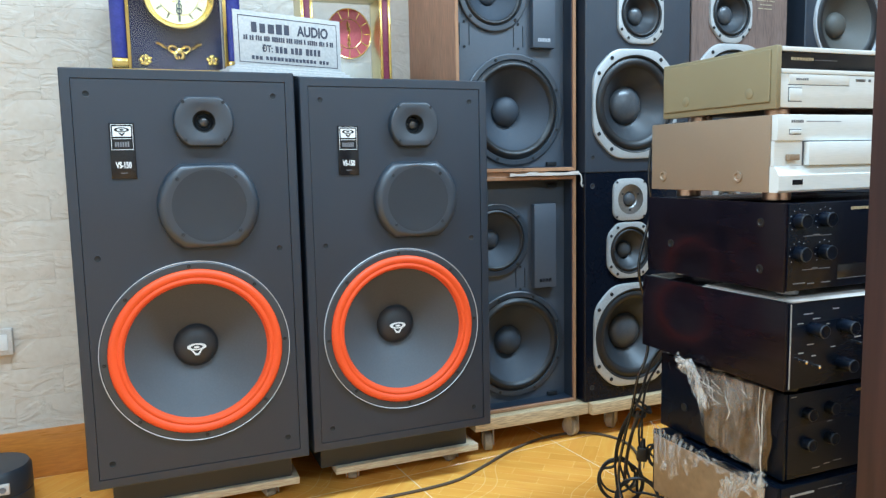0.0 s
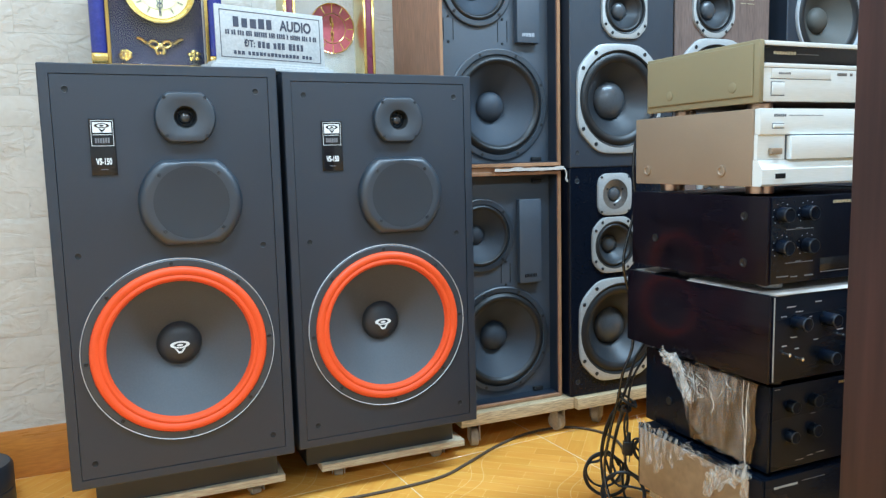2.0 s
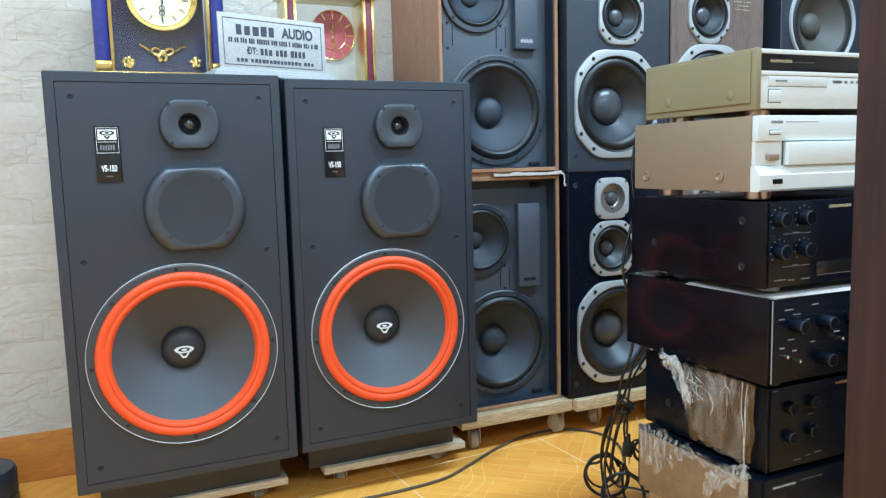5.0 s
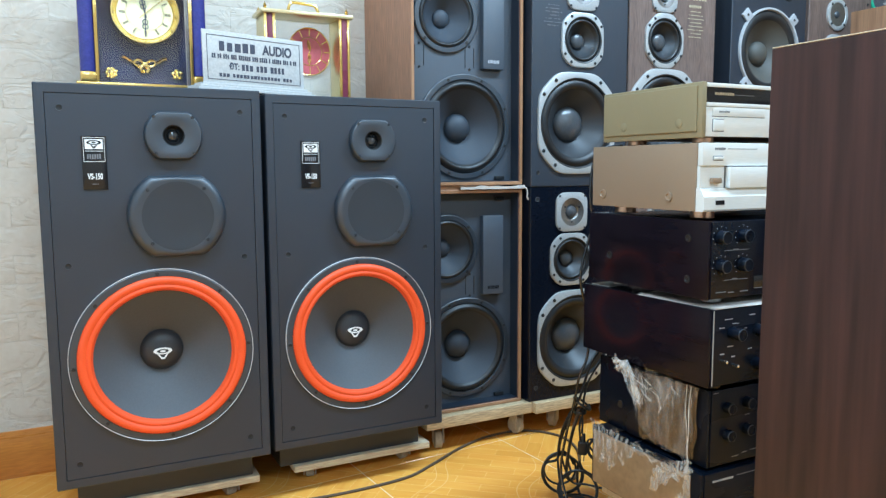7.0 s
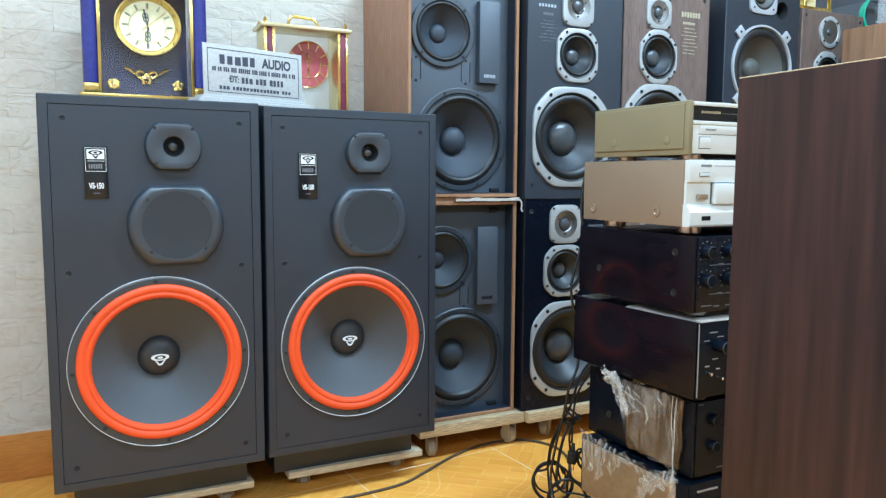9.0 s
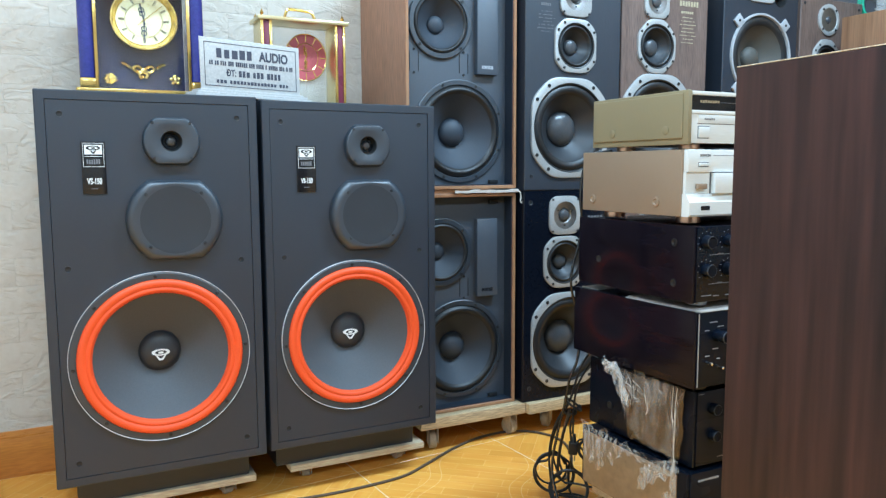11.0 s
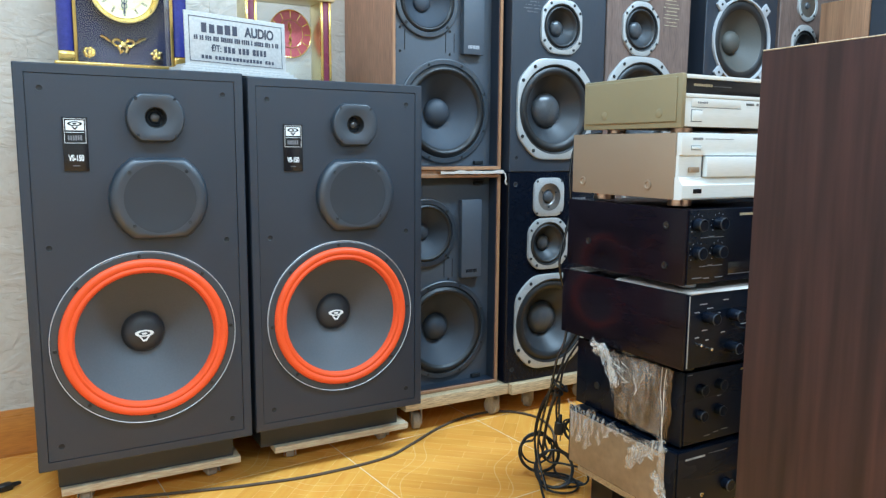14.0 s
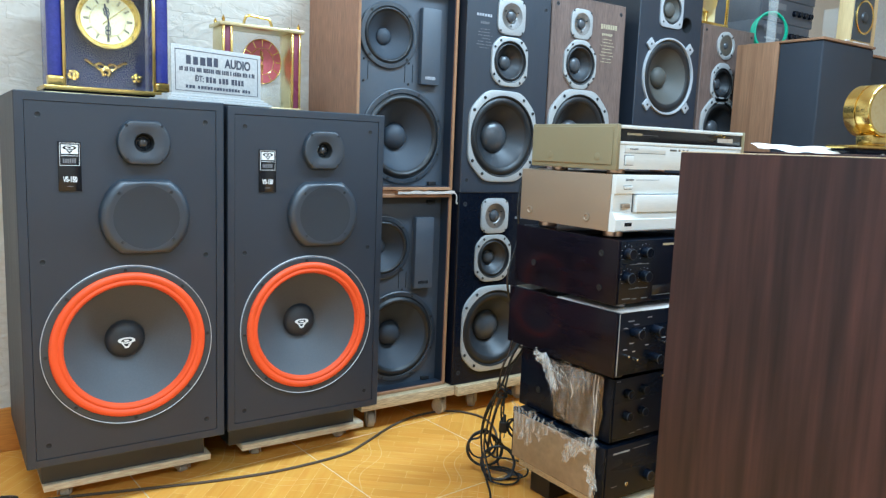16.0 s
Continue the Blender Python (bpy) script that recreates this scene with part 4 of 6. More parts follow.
def ym_speaker(m, label, h, wz):
    sp = thing("monitor_speaker", m, label, "loudspeaker", "black monitor speakers")
    part("cabinet", shell(0.396, h, 0.36, 0.004, 0.2), BLACK_ASH, sp)
    part("baffle", board(0.3875, 0.0042, h - 0.0042, 0.0004, [(-0.002, wz, 0.146), (-0.008, wz + 0.275, 0.052), (0.097, wz + 0.225, 0.030)]), BLACK_ASH, sp)
    wf = part("woofer", lathe([(0.160, 0.0005), (0.160, -0.007), (0.1588, -0.009), (0.1530, -0.009), (0.1510, -0.006), (0.1500, 0.0015)], -0.002, wz, 80), RING_GREY, sp, "woofer in a pale grey ring")
    cone_parts(wf, -0.002, wz, 0.150, 0.116, 0.0005, 0.058, 0.045, 0.007, RUBBER, BROWN_CONE, BROWN_CONE, 0.030)
    for k in range(4):
        a = math.pi / 2 * k + math.pi / 4
        lug = part("mounting_lug", box(-0.019, 0.019, -0.009, 0.0005, -0.015, 0.024, 0.003), RING_GREY, wf)
        lug.matrix_basis = Matrix.Translation((-0.002 + 0.169 * math.cos(a), 0, wz + 0.169 * math.sin(a))) @ pose(0, 0, 0, 0, 90 - math.degrees(a), 0)
        screw(wf, -0.002 + 0.175 * math.cos(a), wz + 0.175 * math.sin(a), -0.0092, 0.005, RUBBER)
    md = part("midrange", plate(chamfered(0.072, 0.075, 0.135), 0.060, 0.0005, -0.006, -0.008, wz + 0.275, lip=0.002), RING_GREY, sp, "square pale driver plate")
    cone_parts(md, -0.008, wz + 0.275, 0.0605, 0.050, -0.001, 0.018, 0.032, 0.003, RUBBER, BROWN_CONE, BROWN_CONE, 0.016)
    for x, z in quad(0.064, 0.066):
        screw(md, -0.008 + x, wz + 0.275 + z, -0.0062, 0.004, RUBBER)
    part("port", lathe([(0.033, 0.0002), (0.0325, -0.0015), (0.031, -0.0015), (0.0298, 0.002), (0.0295, 0.10), (0, 0.10)], 0.097, wz + 0.225, 40), DARK_HOLE, sp)
    return sp


ym_speaker(pose(2.368, 1.975, 0.97), "black monitor speaker with pale-ringed woofer on four lugs", 0.79, 0.345)
ym_speaker(pose(2.368, 1.975, 0.0), "tall black monitor speaker under its twin", 0.968, 0.345)


def six_speaker(m, label, h):
    sp = thing("slim_brown_speaker", m, label, "loudspeaker", "slim brown speakers")
    part("cabinet", shell(0.375, h, 0.36, 0.004, 0.2), BROWN_VENEER, sp)
    part("baffle", board(0.3665, 0.0042, h - 0.0042, 0.0004, [(-0.025, h - 0.450, 0.11), (-0.032, h - 0.250, 0.060), (-0.025, h - 0.081, 0.030)]), BROWN_VENEER, sp)
    d = part("tweeter", lathe([(0.062, 0.0005), (0.062, -0.006), (0.058, -0.008), (0.047, -0.007), (0.045, -0.004)], -0.025, h - 0.081, 56), SILVER_PAINT, sp)
    part("face_ring", lathe([(0.046, -0.005), (0.03, -0.003), (0.014, -0.001)], -0.025, h - 0.081, 40), STEEL, d)
    part("dome", lathe([(0.015, -0.001), (0.011, -0.006), (0, -0.009)], -0.025, h - 0.081, 24), SHINY_CAP, d)
    for k in range(4):
        a = math.pi / 2 * k + math.pi / 4
        screw(d, -0.025 + 0.054 * math.cos(a), h - 0.081 + 0.054 * math.sin(a), -0.008, 0.005, RUBBER)
    framed_driver(sp, "midrange", -0.032, h - 0.250, 0.078, 0.092, 0.124, 0.070, 0, octet(0.070, 0.088), 0.03, 0.024, SILVER_PAINT, cap_rise=0.012)
    framed_driver(sp, "woofer", -0.025, h - 0.450, 0.14, 0.14, 0.205, 0.122, 0, octet(0.122, 0.145), 0.05, 0.04, SILVER_PAINT)
    for x in (-0.165, 0.165):
        screw(sp, x, h - 0.025, 0.0, 0.006, RUBBER)
    return sp


six_speaker(pose(2.783, 1.985, 0.79), "slim brown speaker with oval silver tweeter, stacked beside monitor", 0.776)
six_speaker(pose(2.783, 1.985, 0.0), "slim brown speaker under its twin", 0.789)


def walnut_speaker(m, label, h):
    sp = thing("grilled_speaker", m, label, "loudspeaker", "walnut speakers with dark grille")
    part("cabinet", box(0, 0.405, 0.195, 0.395, 0, h, 0.003), WALNUT, sp, "walnut-veneer cabinet")
    part("top_board", box(-0.002, 0.407, 0, 0.1945, h - 0.010, h + 0.001, 0.003), WALNUT, sp)
    part("bottom_board", box(0, 0.405, 0, 0.1945, 0, 0.02, 0.003), WALNUT, sp)
    part("grille", box(0.001, 0.403, 0.004, 0.1945, 0.021, h - 0.0105, 0.012, 3), GRILLE_MESH, sp, "wrap-round charcoal cloth grille")
    return sp


wal_top = walnut_speaker(pose(2.725, 1.505, 0.755), "walnut speaker with wrap-round charcoal cloth grille, cable on top", 0.722)
wal_low = copy_thing(wal_top, pose(2.725, 1.505, 0.0) @ Matrix.Diagonal((1, 1, 1, 1)))
wal_low.scale = (1, 1, 0.754 / 0.723)
tagged(wal_low, "walnut speaker with charcoal grille, lower one of a stack")
wal_side = copy_thing(wal_top, pose(3.17, 1.62, 0.755))
tagged(wal_side, "walnut speaker with charcoal grille at the end of the row")
wal_side_low = copy_thing(wal_top, pose(3.17, 1.62, 0.0))
wal_side_low.scale = (1, 1, 0.754 / 0.723)
tagged(wal_side_low, "walnut speaker with charcoal grille under another")


# ---- clocks and sign on the black speakers ----
TOP_L, TOP_R = 1.0762, 1.0717


def dial_marks(cx, y, cz, r0, r1, width, material, parent, name="numeral"):
    for k in range(12):
        a = math.pi / 6 * k
        bm = bmesh.new()
        for off in ((-1, 0, 1) if k % 3 else (-1.4, -0.4, 0.7, 1.5)):
            add_box(bm, off * width * 1.5 - width / 2, off * width * 1.5 + width / 2, y, y + 0.0008, r0, r1)
        bmesh.ops.transform(bm, matrix=Matrix.Translation((cx, 0, cz)) @ Matrix.Rotation(a, 4, "Y"), verts=bm.verts)
        part(name, bm, material, parent, smooth=False)


def ornament(cx, y, cz, size, parent, name, petals=6):
    bm = bmesh.new()
    for k in range(petals):
        a = 2 * math.pi * k / petals + 0.4
        r = bmesh.ops.create_uvsphere(bm, u_segments=8, v_segments=6, radius=size * 0.34)
        bmesh.ops.scale(bm, vec=(1.2, 0.5, 0.8), verts=r["verts"])
        bmesh.ops.translate(bm, vec=(cx + size * 0.55 * math.cos(a), y, cz + size * 0.55 * math.sin(a)), verts=r["verts"])
    r = bmesh.ops.create_uvsphere(bm, u_segments=10, v_segments=6, radius=size * 0.4)
    bmesh.ops.scale(bm, vec=(1, 0.7, 1), verts=r["verts"])
    bmesh.ops.translate(bm, vec=(cx, y - size * 0.1, cz), verts=r["verts"])
    part(name, bm, GOLD, parent)


clock = thing("mantel_clock", pose(0.008, 2.06, TOP_L) @ Matrix.Diagonal((1.06, 1, 1, 1)), "blue and gold mantel clock with cream dial on the black speaker", "clock")
part("base", box(0.006, 0.312, 0, 0.17, 0.018, 0.030, 0.003), GOLD, clock, "gold base plate")
part("under_base", box(0.006, 0.306, 0.012, 0.164, 0.0119, 0.0178, 0.002), GLOSS_BLACK, clock)
part("ground_plate", box(0.006, 0.312, 0.0, 0.17, 0.0058, 0.0118, 0.001), PALE_GOLD, clock)
for px in (0.010, 0.146, 0.272):
    for py in (0.004, 0.136):
        part("foot", box(px, px + 0.036, py, py + 0.03, 0, 0.0057, 0.0015), PALE_GOLD, clock)
for px in (0.014, 0.271):
    post = part("post", lathe([(0.0175, 0.056), (0.0175, 0.34)], px + 0.019, 0, 24, "z", cy=0.02), BLUE, clock, "royal blue lacquered pillar")
    part("post_collar", box(px + 0.001, px + 0.037, 0.002, 0.038, 0.0302, 0.0555, 0.006), GOLD, post)
    part("side_panel", box(px + 0.006, px + 0.032, 0.04, 0.16, 0.0302, 0.34, 0.003), BLUE, clock)
for px in (0.0495, 0.2655):
    part("front_rail", box(px, px + 0.008, 0.008, 0.016, 0.0302, 0.34, 0.0015), GOLD, clock)
part("back_panel", box(0.04, 0.272, 0.128, 0.134, 0.0302, 0.34), NAVY_GLASS, clock, "glossy navy back panel")
part("top", box(0.003, 0.315, -0.003, 0.173, 0.3405, 0.362, 0.005), GOLD, clock)
dial = part("dial", lathe([(0, 0.094), (0.0665, 0.094), (0.068, 0.098), (0.068, 0.127)], 0.1725, 0.2240, 64), DIAL, clock, "cream dial with dark numerals")
part("bezel", lathe([(0.0825, 0.127), (0.0825, 0.084), (0.0805, 0.078), (0.0775, 0.078), (0.0715, 0.089), (0.0668, 0.096)], 0.1725, 0.2240, 64), GOLD, dial)
part("inner_ring", lathe([(0.046, 0.0935), (0.045, 0.0925), (0.044, 0.0935)], 0.1725, 0.2240, 48), PALE_GOLD, dial)
dial_marks(0.1725, 0.0928, 0.2240, 0.047, 0.061, 0.0011, NUMERAL, dial)
for ang, ln, wd in ((-11, 0.044, 0.0036), (181, 0.056, 0.0026)):
    bm = box(-wd / 2, wd / 2, 0.0908, 0.0918, -0.012, ln)
    for k in (0.4, 0.62):
        lathe([(0.0075, 0.0908), (0.0075, 0.0917), (0.0052, 0.0917), (0.0052, 0.0908)], 0, ln * k, 14, "y", bm)
    bmesh.ops.transform(bm, matrix=Matrix.Translation((0.1725, 0, 0.2240)) @ Matrix.Rotation(radians(ang), 4, "Y"), verts=bm.verts)
    part("clock_pointer", bm, INK, dial)
bm = box(-0.0009, 0.0009, 0.0902, 0.0906, -0.020, 0.060)
bmesh.ops.transform(bm, matrix=Matrix.Translation((0.1725, 0, 0.2240)) @ Matrix.Rotation(radians(48), 4, "Y"), verts=bm.verts)
part("seconds_pointer", bm, GOLD, dial, "thin gold seconds pointer")
ornament(0.088, 0.116, 0.067, 0.018, clock, "rosette", 7)
ornament(0.247, 0.116, 0.0705, 0.018, clock, "rosette", 5)
bm = bmesh.new()
for s in (-1, 1):
    tube([(0.170, 0.119, 0.097), (0.170 + s * 0.010, 0.116, 0.107), (0.170 + s * 0.021, 0.116, 0.108), (0.170 + s * 0.025, 0.117, 0.100), (0.170 + s * 0.014, 0.118, 0.092), (0.170, 0.119, 0.097)], 0.0042, 7, 4, bm)
    tube([(0.170 + s * 0.022, 0.12, 0.102), (0.170 + s * 0.034, 0.12, 0.105), (0.170 + s * 0.042, 0.12, 0.112), (0.170 + s * 0.053, 0.12, 0.116)], 0.0045, 6, 4, bm)
    tube([(0.170, 0.12, 0.098), (0.170 + s * 0.009, 0.118, 0.087), (0.170 + s * 0.005, 0.12, 0.076)], 0.0058, 6, 4, bm)
lathe([(0, 0.110), (0.007, 0.113), (0.009, 0.120), (0.006, 0.127)], 0.170, 0.096, 12, "y", bm)
bmesh.ops.translate(bm, vec=(-0.001, 0, -0.0045), verts=bm.verts)
part("bow_ornament", bm, GOLD, clock)
ornament(0.214, 0.115, 0.285, 0.014, clock, "rosette")

pane = part("front_glass", box(0.058, 0.2653, 0.010, 0.0125, 0.0302, 0.34), PANE, clock, "clear front glass")
pane.visible_shadow = False

red = thing("carriage_clock", pose(0.486, 2.07, TOP_R) @ Matrix.Diagonal((0.92, 1, 1, 1)), "brass and maroon carriage clock with red dial, glass sides", "clock")
part("base", box(0, 0.278, 0, 0.10, 0, 0.014, 0.003), PALE_GOLD, red)
part("top", box(-0.006, 0.284, -0.005, 0.105, 0.243, 0.254, 0.002), PALE_GOLD, red)
for px in (0.004, 0.240):
    part("corner_rail", box(px, px + 0.008, 0.002, 0.010, 0.0142, 0.2428, 0.001), GOLD, red)
    part("maroon_post", box(px + 0.0082, px + 0.0258, 0.004, 0.010, 0.0142, 0.2428, 0.001), MAROON, red)
    part("corner_rail", box(px + 0.026, px + 0.034, 0.002, 0.010, 0.0142, 0.2428, 0.001), GOLD, red)
    part("side_strip", box(px, px + 0.006, 0.0105, 0.096, 0.0142, 0.2428, 0.001), PALE_GOLD, red)
pane = part("glass_pane", box(0.039, 0.239, 0.082, 0.085, 0.0142, 0.2428), ACRYLIC, red, "clear glass")
pane.visible_shadow = False
rd = part("dial", lathe([(0.030, 0.0742), (0.068, 0.0742), (0.069, 0.076), (0.069, 0.081), (0.030, 0.081)], 0.166, 0.156, 56), RED_DIAL, red, "crimson ring dial with gold numerals")
part("centre_disc", lathe([(0, 0.0738), (0.0298, 0.0738), (0.0298, 0.0805)], 0.166, 0.156, 40), RED_DIAL, rd)
part("dial_ring", lathe([(0.0695, 0.0735), (0.068, 0.0730), (0.0665, 0.0735)], 0.166, 0.156, 56), GOLD, rd)
part("dial_ring", lathe([(0.0415, 0.0735), (0.0405, 0.0730), (0.0395, 0.0735)], 0.166, 0.156, 56), GOLD, rd)
for k in range(12):
    bm = box(-0.0014, 0.0014, 0.0732, 0.0741, 0.046, 0.066)
    bmesh.ops.transform(bm, matrix=Matrix.Translation((0.166, 0, 0.156)) @ Matrix.Rotation(math.pi / 6 * k, 4, "Y"), verts=bm.verts)
    part("numeral", bm, GOLD, rd, smooth=False)
for ang, ln in ((-8, 0.034), (184, 0.038)):
    bm = bmesh.new()
    tube([(0, 0.0722, 0), (0.003, 0.0722, ln * 0.3), (-0.003, 0.0722, ln * 0.6), (0, 0.0722, ln)], 0.0018, 5, 4, bm)
    for k in (0.35, 0.7):
        lathe([(0.0055, 0.0718), (0.0055, 0.0726), (0.003, 0.0726), (0.003, 0.0718)], 0, ln * k, 12, "y", bm)
    bmesh.ops.transform(bm, matrix=Matrix.Translation((0.166, 0, 0.156)) @ Matrix.Rotation(radians(ang), 4, "Y"), verts=bm.verts)
    part("clock_pointer", bm, GOLD, rd)
part("handle", tube([(0.092, 0.05, 0.254), (0.094, 0.05, 0.270), (0.104, 0.05, 0.286), (0.13, 0.05, 0.287), (0.16, 0.05, 0.285), (0.178, 0.05, 0.283), (0.188, 0.05, 0.268), (0.190, 0.05, 0.254)], 0.0045, 8, 5), GOLD, red, "gold bail handle")
for px, py in ((0.01, 0.012), (0.268, 0.012), (0.01, 0.088), (0.268, 0.088)):
    part("finial", lathe([(0.007, 0.254), (0.004, 0.258), (0.006, 0.264), (0.0025, 0.27), (0, 0.276)], px, 0, 14, "z", cy=py), GOLD, red)

def word_bars(x0, x1, y, z, height, groups, seed):
    """A line of writing as one bar a letter, set in words."""
    bm, rg = bmesh.new(), random.Random(seed)
    step = (x1 - x0) / (sum(groups) + 0.7 * (len(groups) - 1))
    x = x0
    for count in groups:
        for _ in range(count):
            w = step * rg.uniform(0.62, 0.8)
            add_box(bm, x, x + w, y, y + 0.0008, z - height / 2, z + height / 2 * rg.choice((1, 1, 1, 0.8)))
            x += step
        x += 0.7 * step
    return bm


sign = thing("desk_sign", pose(0.2896, 1.868, TOP_L, 0, 0, 17.3), "pale grey acrylic desk sign with dark shop lettering", "sign")
part("foot", box(-0.024, 0.311, -0.020, 0.070, 0.0, 0.007, 0.002), SIGN_ACRYLIC, sign, "pale acrylic foot")
part("foot_step", box(-0.016, 0.303, -0.014, 0.055, 0.0072, 0.0135, 0.002), SIGN_ACRYLIC, sign)
part("foot_step", box(-0.006, 0.293, -0.008, 0.040, 0.0137, 0.0198, 0.002), SIGN_ACRYLIC, sign)
lean = Matrix.Translation((0, 0.0, 0.020)) @ Matrix.Rotation(radians(-1), 4, "X")
panel = part("panel", box(0, 0.2865, 0, 0.004, 0, 0.1265, 0.001), SIGN_ACRYLIC, sign, "pale grey printed panel")
panel.matrix_basis = lean
bm = bmesh.new()
for a in ((0.011, 0.2755, 0.1145, 0.1158), (0.011, 0.2755, 0.0085, 0.0098), (0.011, 0.0123, 0.0098, 0.1145), (0.2742, 0.2755, 0.0098, 0.1145)):
    add_box(bm, a[0], a[1], -0.0008, 0.0, a[2], a[3])
part("border_print", bm, INK, panel, smooth=False)
part("title_print", word_bars(0.044, 0.150, -0.0007, 0.0905, 0.0235, [5], 1), INK, panel)
letters("title_word", "AUDIO", 0.0335, front(0.2075, -0.0005, 0.0905), INK, panel, 0.80, 0.0003, bold=0.0011)
part("line_print", word_bars(0.0235, 0.266, -0.0007, 0.0660, 0.0115, [2, 2, 3, 3, 6, 3, 4, 1, 5, 3, 1, 2], 11), INK, panel)
letters("line_word", "\u0110T:", 0.0225, front(0.083, -0.0005, 0.0425), INK, panel, 0.78, 0.0003, bold=0.0006)
part("line_print", word_bars(0.104, 0.230, -0.0007, 0.0425, 0.0155, [3, 3, 4], 12), INK, panel)
part("line_print", word_bars(0.042, 0.252, -0.0007, 0.0205, 0.0085, [3, 14, 3], 13), INK, panel)


# ---- the stack of players and amplifiers ----
def knob(parent, x, z, r, ln, y=0.0):
    k = part("knob", lathe([(r * 1.02, y), (r, y - ln * 0.15), (r * 0.96, y - ln + 0.002), (r * 0.86, y - ln), (0, y - ln + 0.0006)], x, z, 32), FACE_BLACK, parent)
    part("knob_edge", lathe([(r * 0.97, y - ln + 0.0022), (r * 0.93, y - ln - 0.0002), (r * 0.86, y - ln - 0.0003)], x, z, 32), KNOB_EDGE, k)
    return k


def feet(parent, w, d, height, r, material):
    for x, y in ((0.055, 0.045), (w - 0.055, 0.045), (0.055, d - 0.05), (w - 0.055, d - 0.05)):
        part("foot", lathe([(0, -height), (r * 0.94, -height), (r, -height + 0.002), (r, -0.0015), (r * 0.9, 0), (0, 0)], x, 0, 28, "z", cy=y), material, parent)


# gold disc player with resin cheeks
cd = thing("disc_player", pose(1.108, 1.072, 0.9455), "pale gold disc player with resin cheek panels on the stack", "disc player")
part("body", box(0.012, 0.490, 0.014, 0.295, 0, 0.103, 0.002), CHAMPAGNE, cd)
for x0, x1 in ((0, 0.012), (0.490, 0.502)):
    cheek = part("cheek_panel", box(x0, x1, -0.004, 0.300, -0.003, 0.107, 0.003), OLIVE_GOLD, cd, "pale gold resin side panel")
    if x0 == 0:
        part("panel_relief", box(-0.0030, 0.001, 0.008, 0.292, 0.009, 0.101, 0.0029, 4), OLIVE_GOLD, cheek)
        for y in (0.055, 0.225):
            part("screw_cap", lathe([(0.0095, -0.002), (0.0095, -0.0040), (0.008, -0.0046), (0, -0.0046)], 0, 0.028, 24, "x", cy=y), OLIVE_GOLD, cheek)
part("faceplate", box(0.0122, 0.4898, -0.002, 0.0138, 0.0, 0.0585, 0.0015), SILVER_FACE, cd)
part("upper_strip", box(0.0122, 0.4898, -0.004, 0.0138, 0.0590, 0.0665, 0.001), SILVER_FACE, cd)
part("display_band", box(0.0122, 0.4898, -0.001, 0.0138, 0.0670, 0.0965, 0.0005), BADGE, cd, "glossy black display band")
part("top_strip", box(0.0122, 0.4898, -0.004, 0.0138, 0.0970, 0.1050, 0.001), SILVER_FACE, cd)
part("brand_print", bars(0.063, -0.0016, 0.0845, 0.055, 0.0058, 8, random.Random(15), 0.2), GOLD_PRINT, cd)
part("small_print", bars(0.120, -0.0014, 0.0835, 0.055, 0.0016, 16, random.Random(16), 0.3), GREY_PRINT, cd)
tr = part("disc_tray", box(0.030, 0.178, -0.0035, -0.0018, 0.040, 0.0582, 0.0005), SILVER_FACE, cd)
# grey strip paints the shaded gap under the tray
part("tray_gap", box(0.029, 0.179, -0.0024, -0.0016, 0.0388, 0.0400), GREY_BOX, cd)
part("tray_mark", bars(0.062, -0.0040, 0.049, 0.030, 0.004, 6, random.Random(17)), GREY_PRINT, tr)
# grey plate behind the button paints its shaded outline
part("power_button_gap", box(0.030, 0.062, -0.0026, -0.0018, 0.0095, 0.0345), GREY_BOX, cd)
part("power_button", box(0.0315, 0.0605, -0.0050, -0.0020, 0.011, 0.033, 0.0008), SILVER_FACE, cd)
for x in (0.195, 0.228, 0.244, 0.260):
    part("key", box(x, x + (0.024 if x < 0.2 else 0.006), -0.0035, -0.0018, 0.0475, 0.0525, 0.0006), STEEL, cd)
for x in (0.375, 0.405, 0.432):
    part("key", box(x, x + 0.012, -0.0035, -0.0018, 0.043, 0.050, 0.0006), STEEL, cd)
part("display_label", box(0.385, 0.450, -0.0018, -0.0009, 0.076, 0.087), PAPER, cd)
feet(cd, 0.502, 0.295, 0.0125, 0.022, COPPER)

# champagne disc player with drop-front
ld = thing("video_disc_player", pose(1.108, 1.068, 0.7945), "champagne disc player with protruding drawer and copper feet", "disc player")
part("body", box(0, 0.46, 0.012, 0.340, 0, 0.138, 0.002), CHAMPAGNE, ld, "champagne painted steel case")
part("face_upper", box(0.004, 0.456, -0.002, 0.0118, 0.092, 0.138, 0.002), SILVER_FACE, ld)
part("face_middle", box(0.004, 0.456, 0.004, 0.0118, 0.0475, 0.0918), SILVER_FACE, ld)
bm = bmesh.new()
prof = [(0.0118, 0.0002), (-0.006, 0.0002), (-0.010, 0.004), (-0.010, 0.030), (0.002, 0.047), (0.0118, 0.047)]
rows = [[bm.verts.new((x, y, z)) for y, z in prof] for x in (0.002, 0.458)]
for i in range(len(prof)):
    j = (i + 1) % len(prof)
    bm.faces.new((rows[0][i], rows[0][j], rows[1][j], rows[1][i]))
bm.faces.new(rows[0]), bm.faces.new(rows[1])
bmesh.ops.recalc_face_normals(bm, faces=bm.faces)
part("face_lower", bm, SILVER_FACE, ld, smooth=False)
part("drawer_front", box(0.072, 0.388, -0.010, 0.0038, 0.0475, 0.0895, 0.0015), SILVER_FACE, ld)
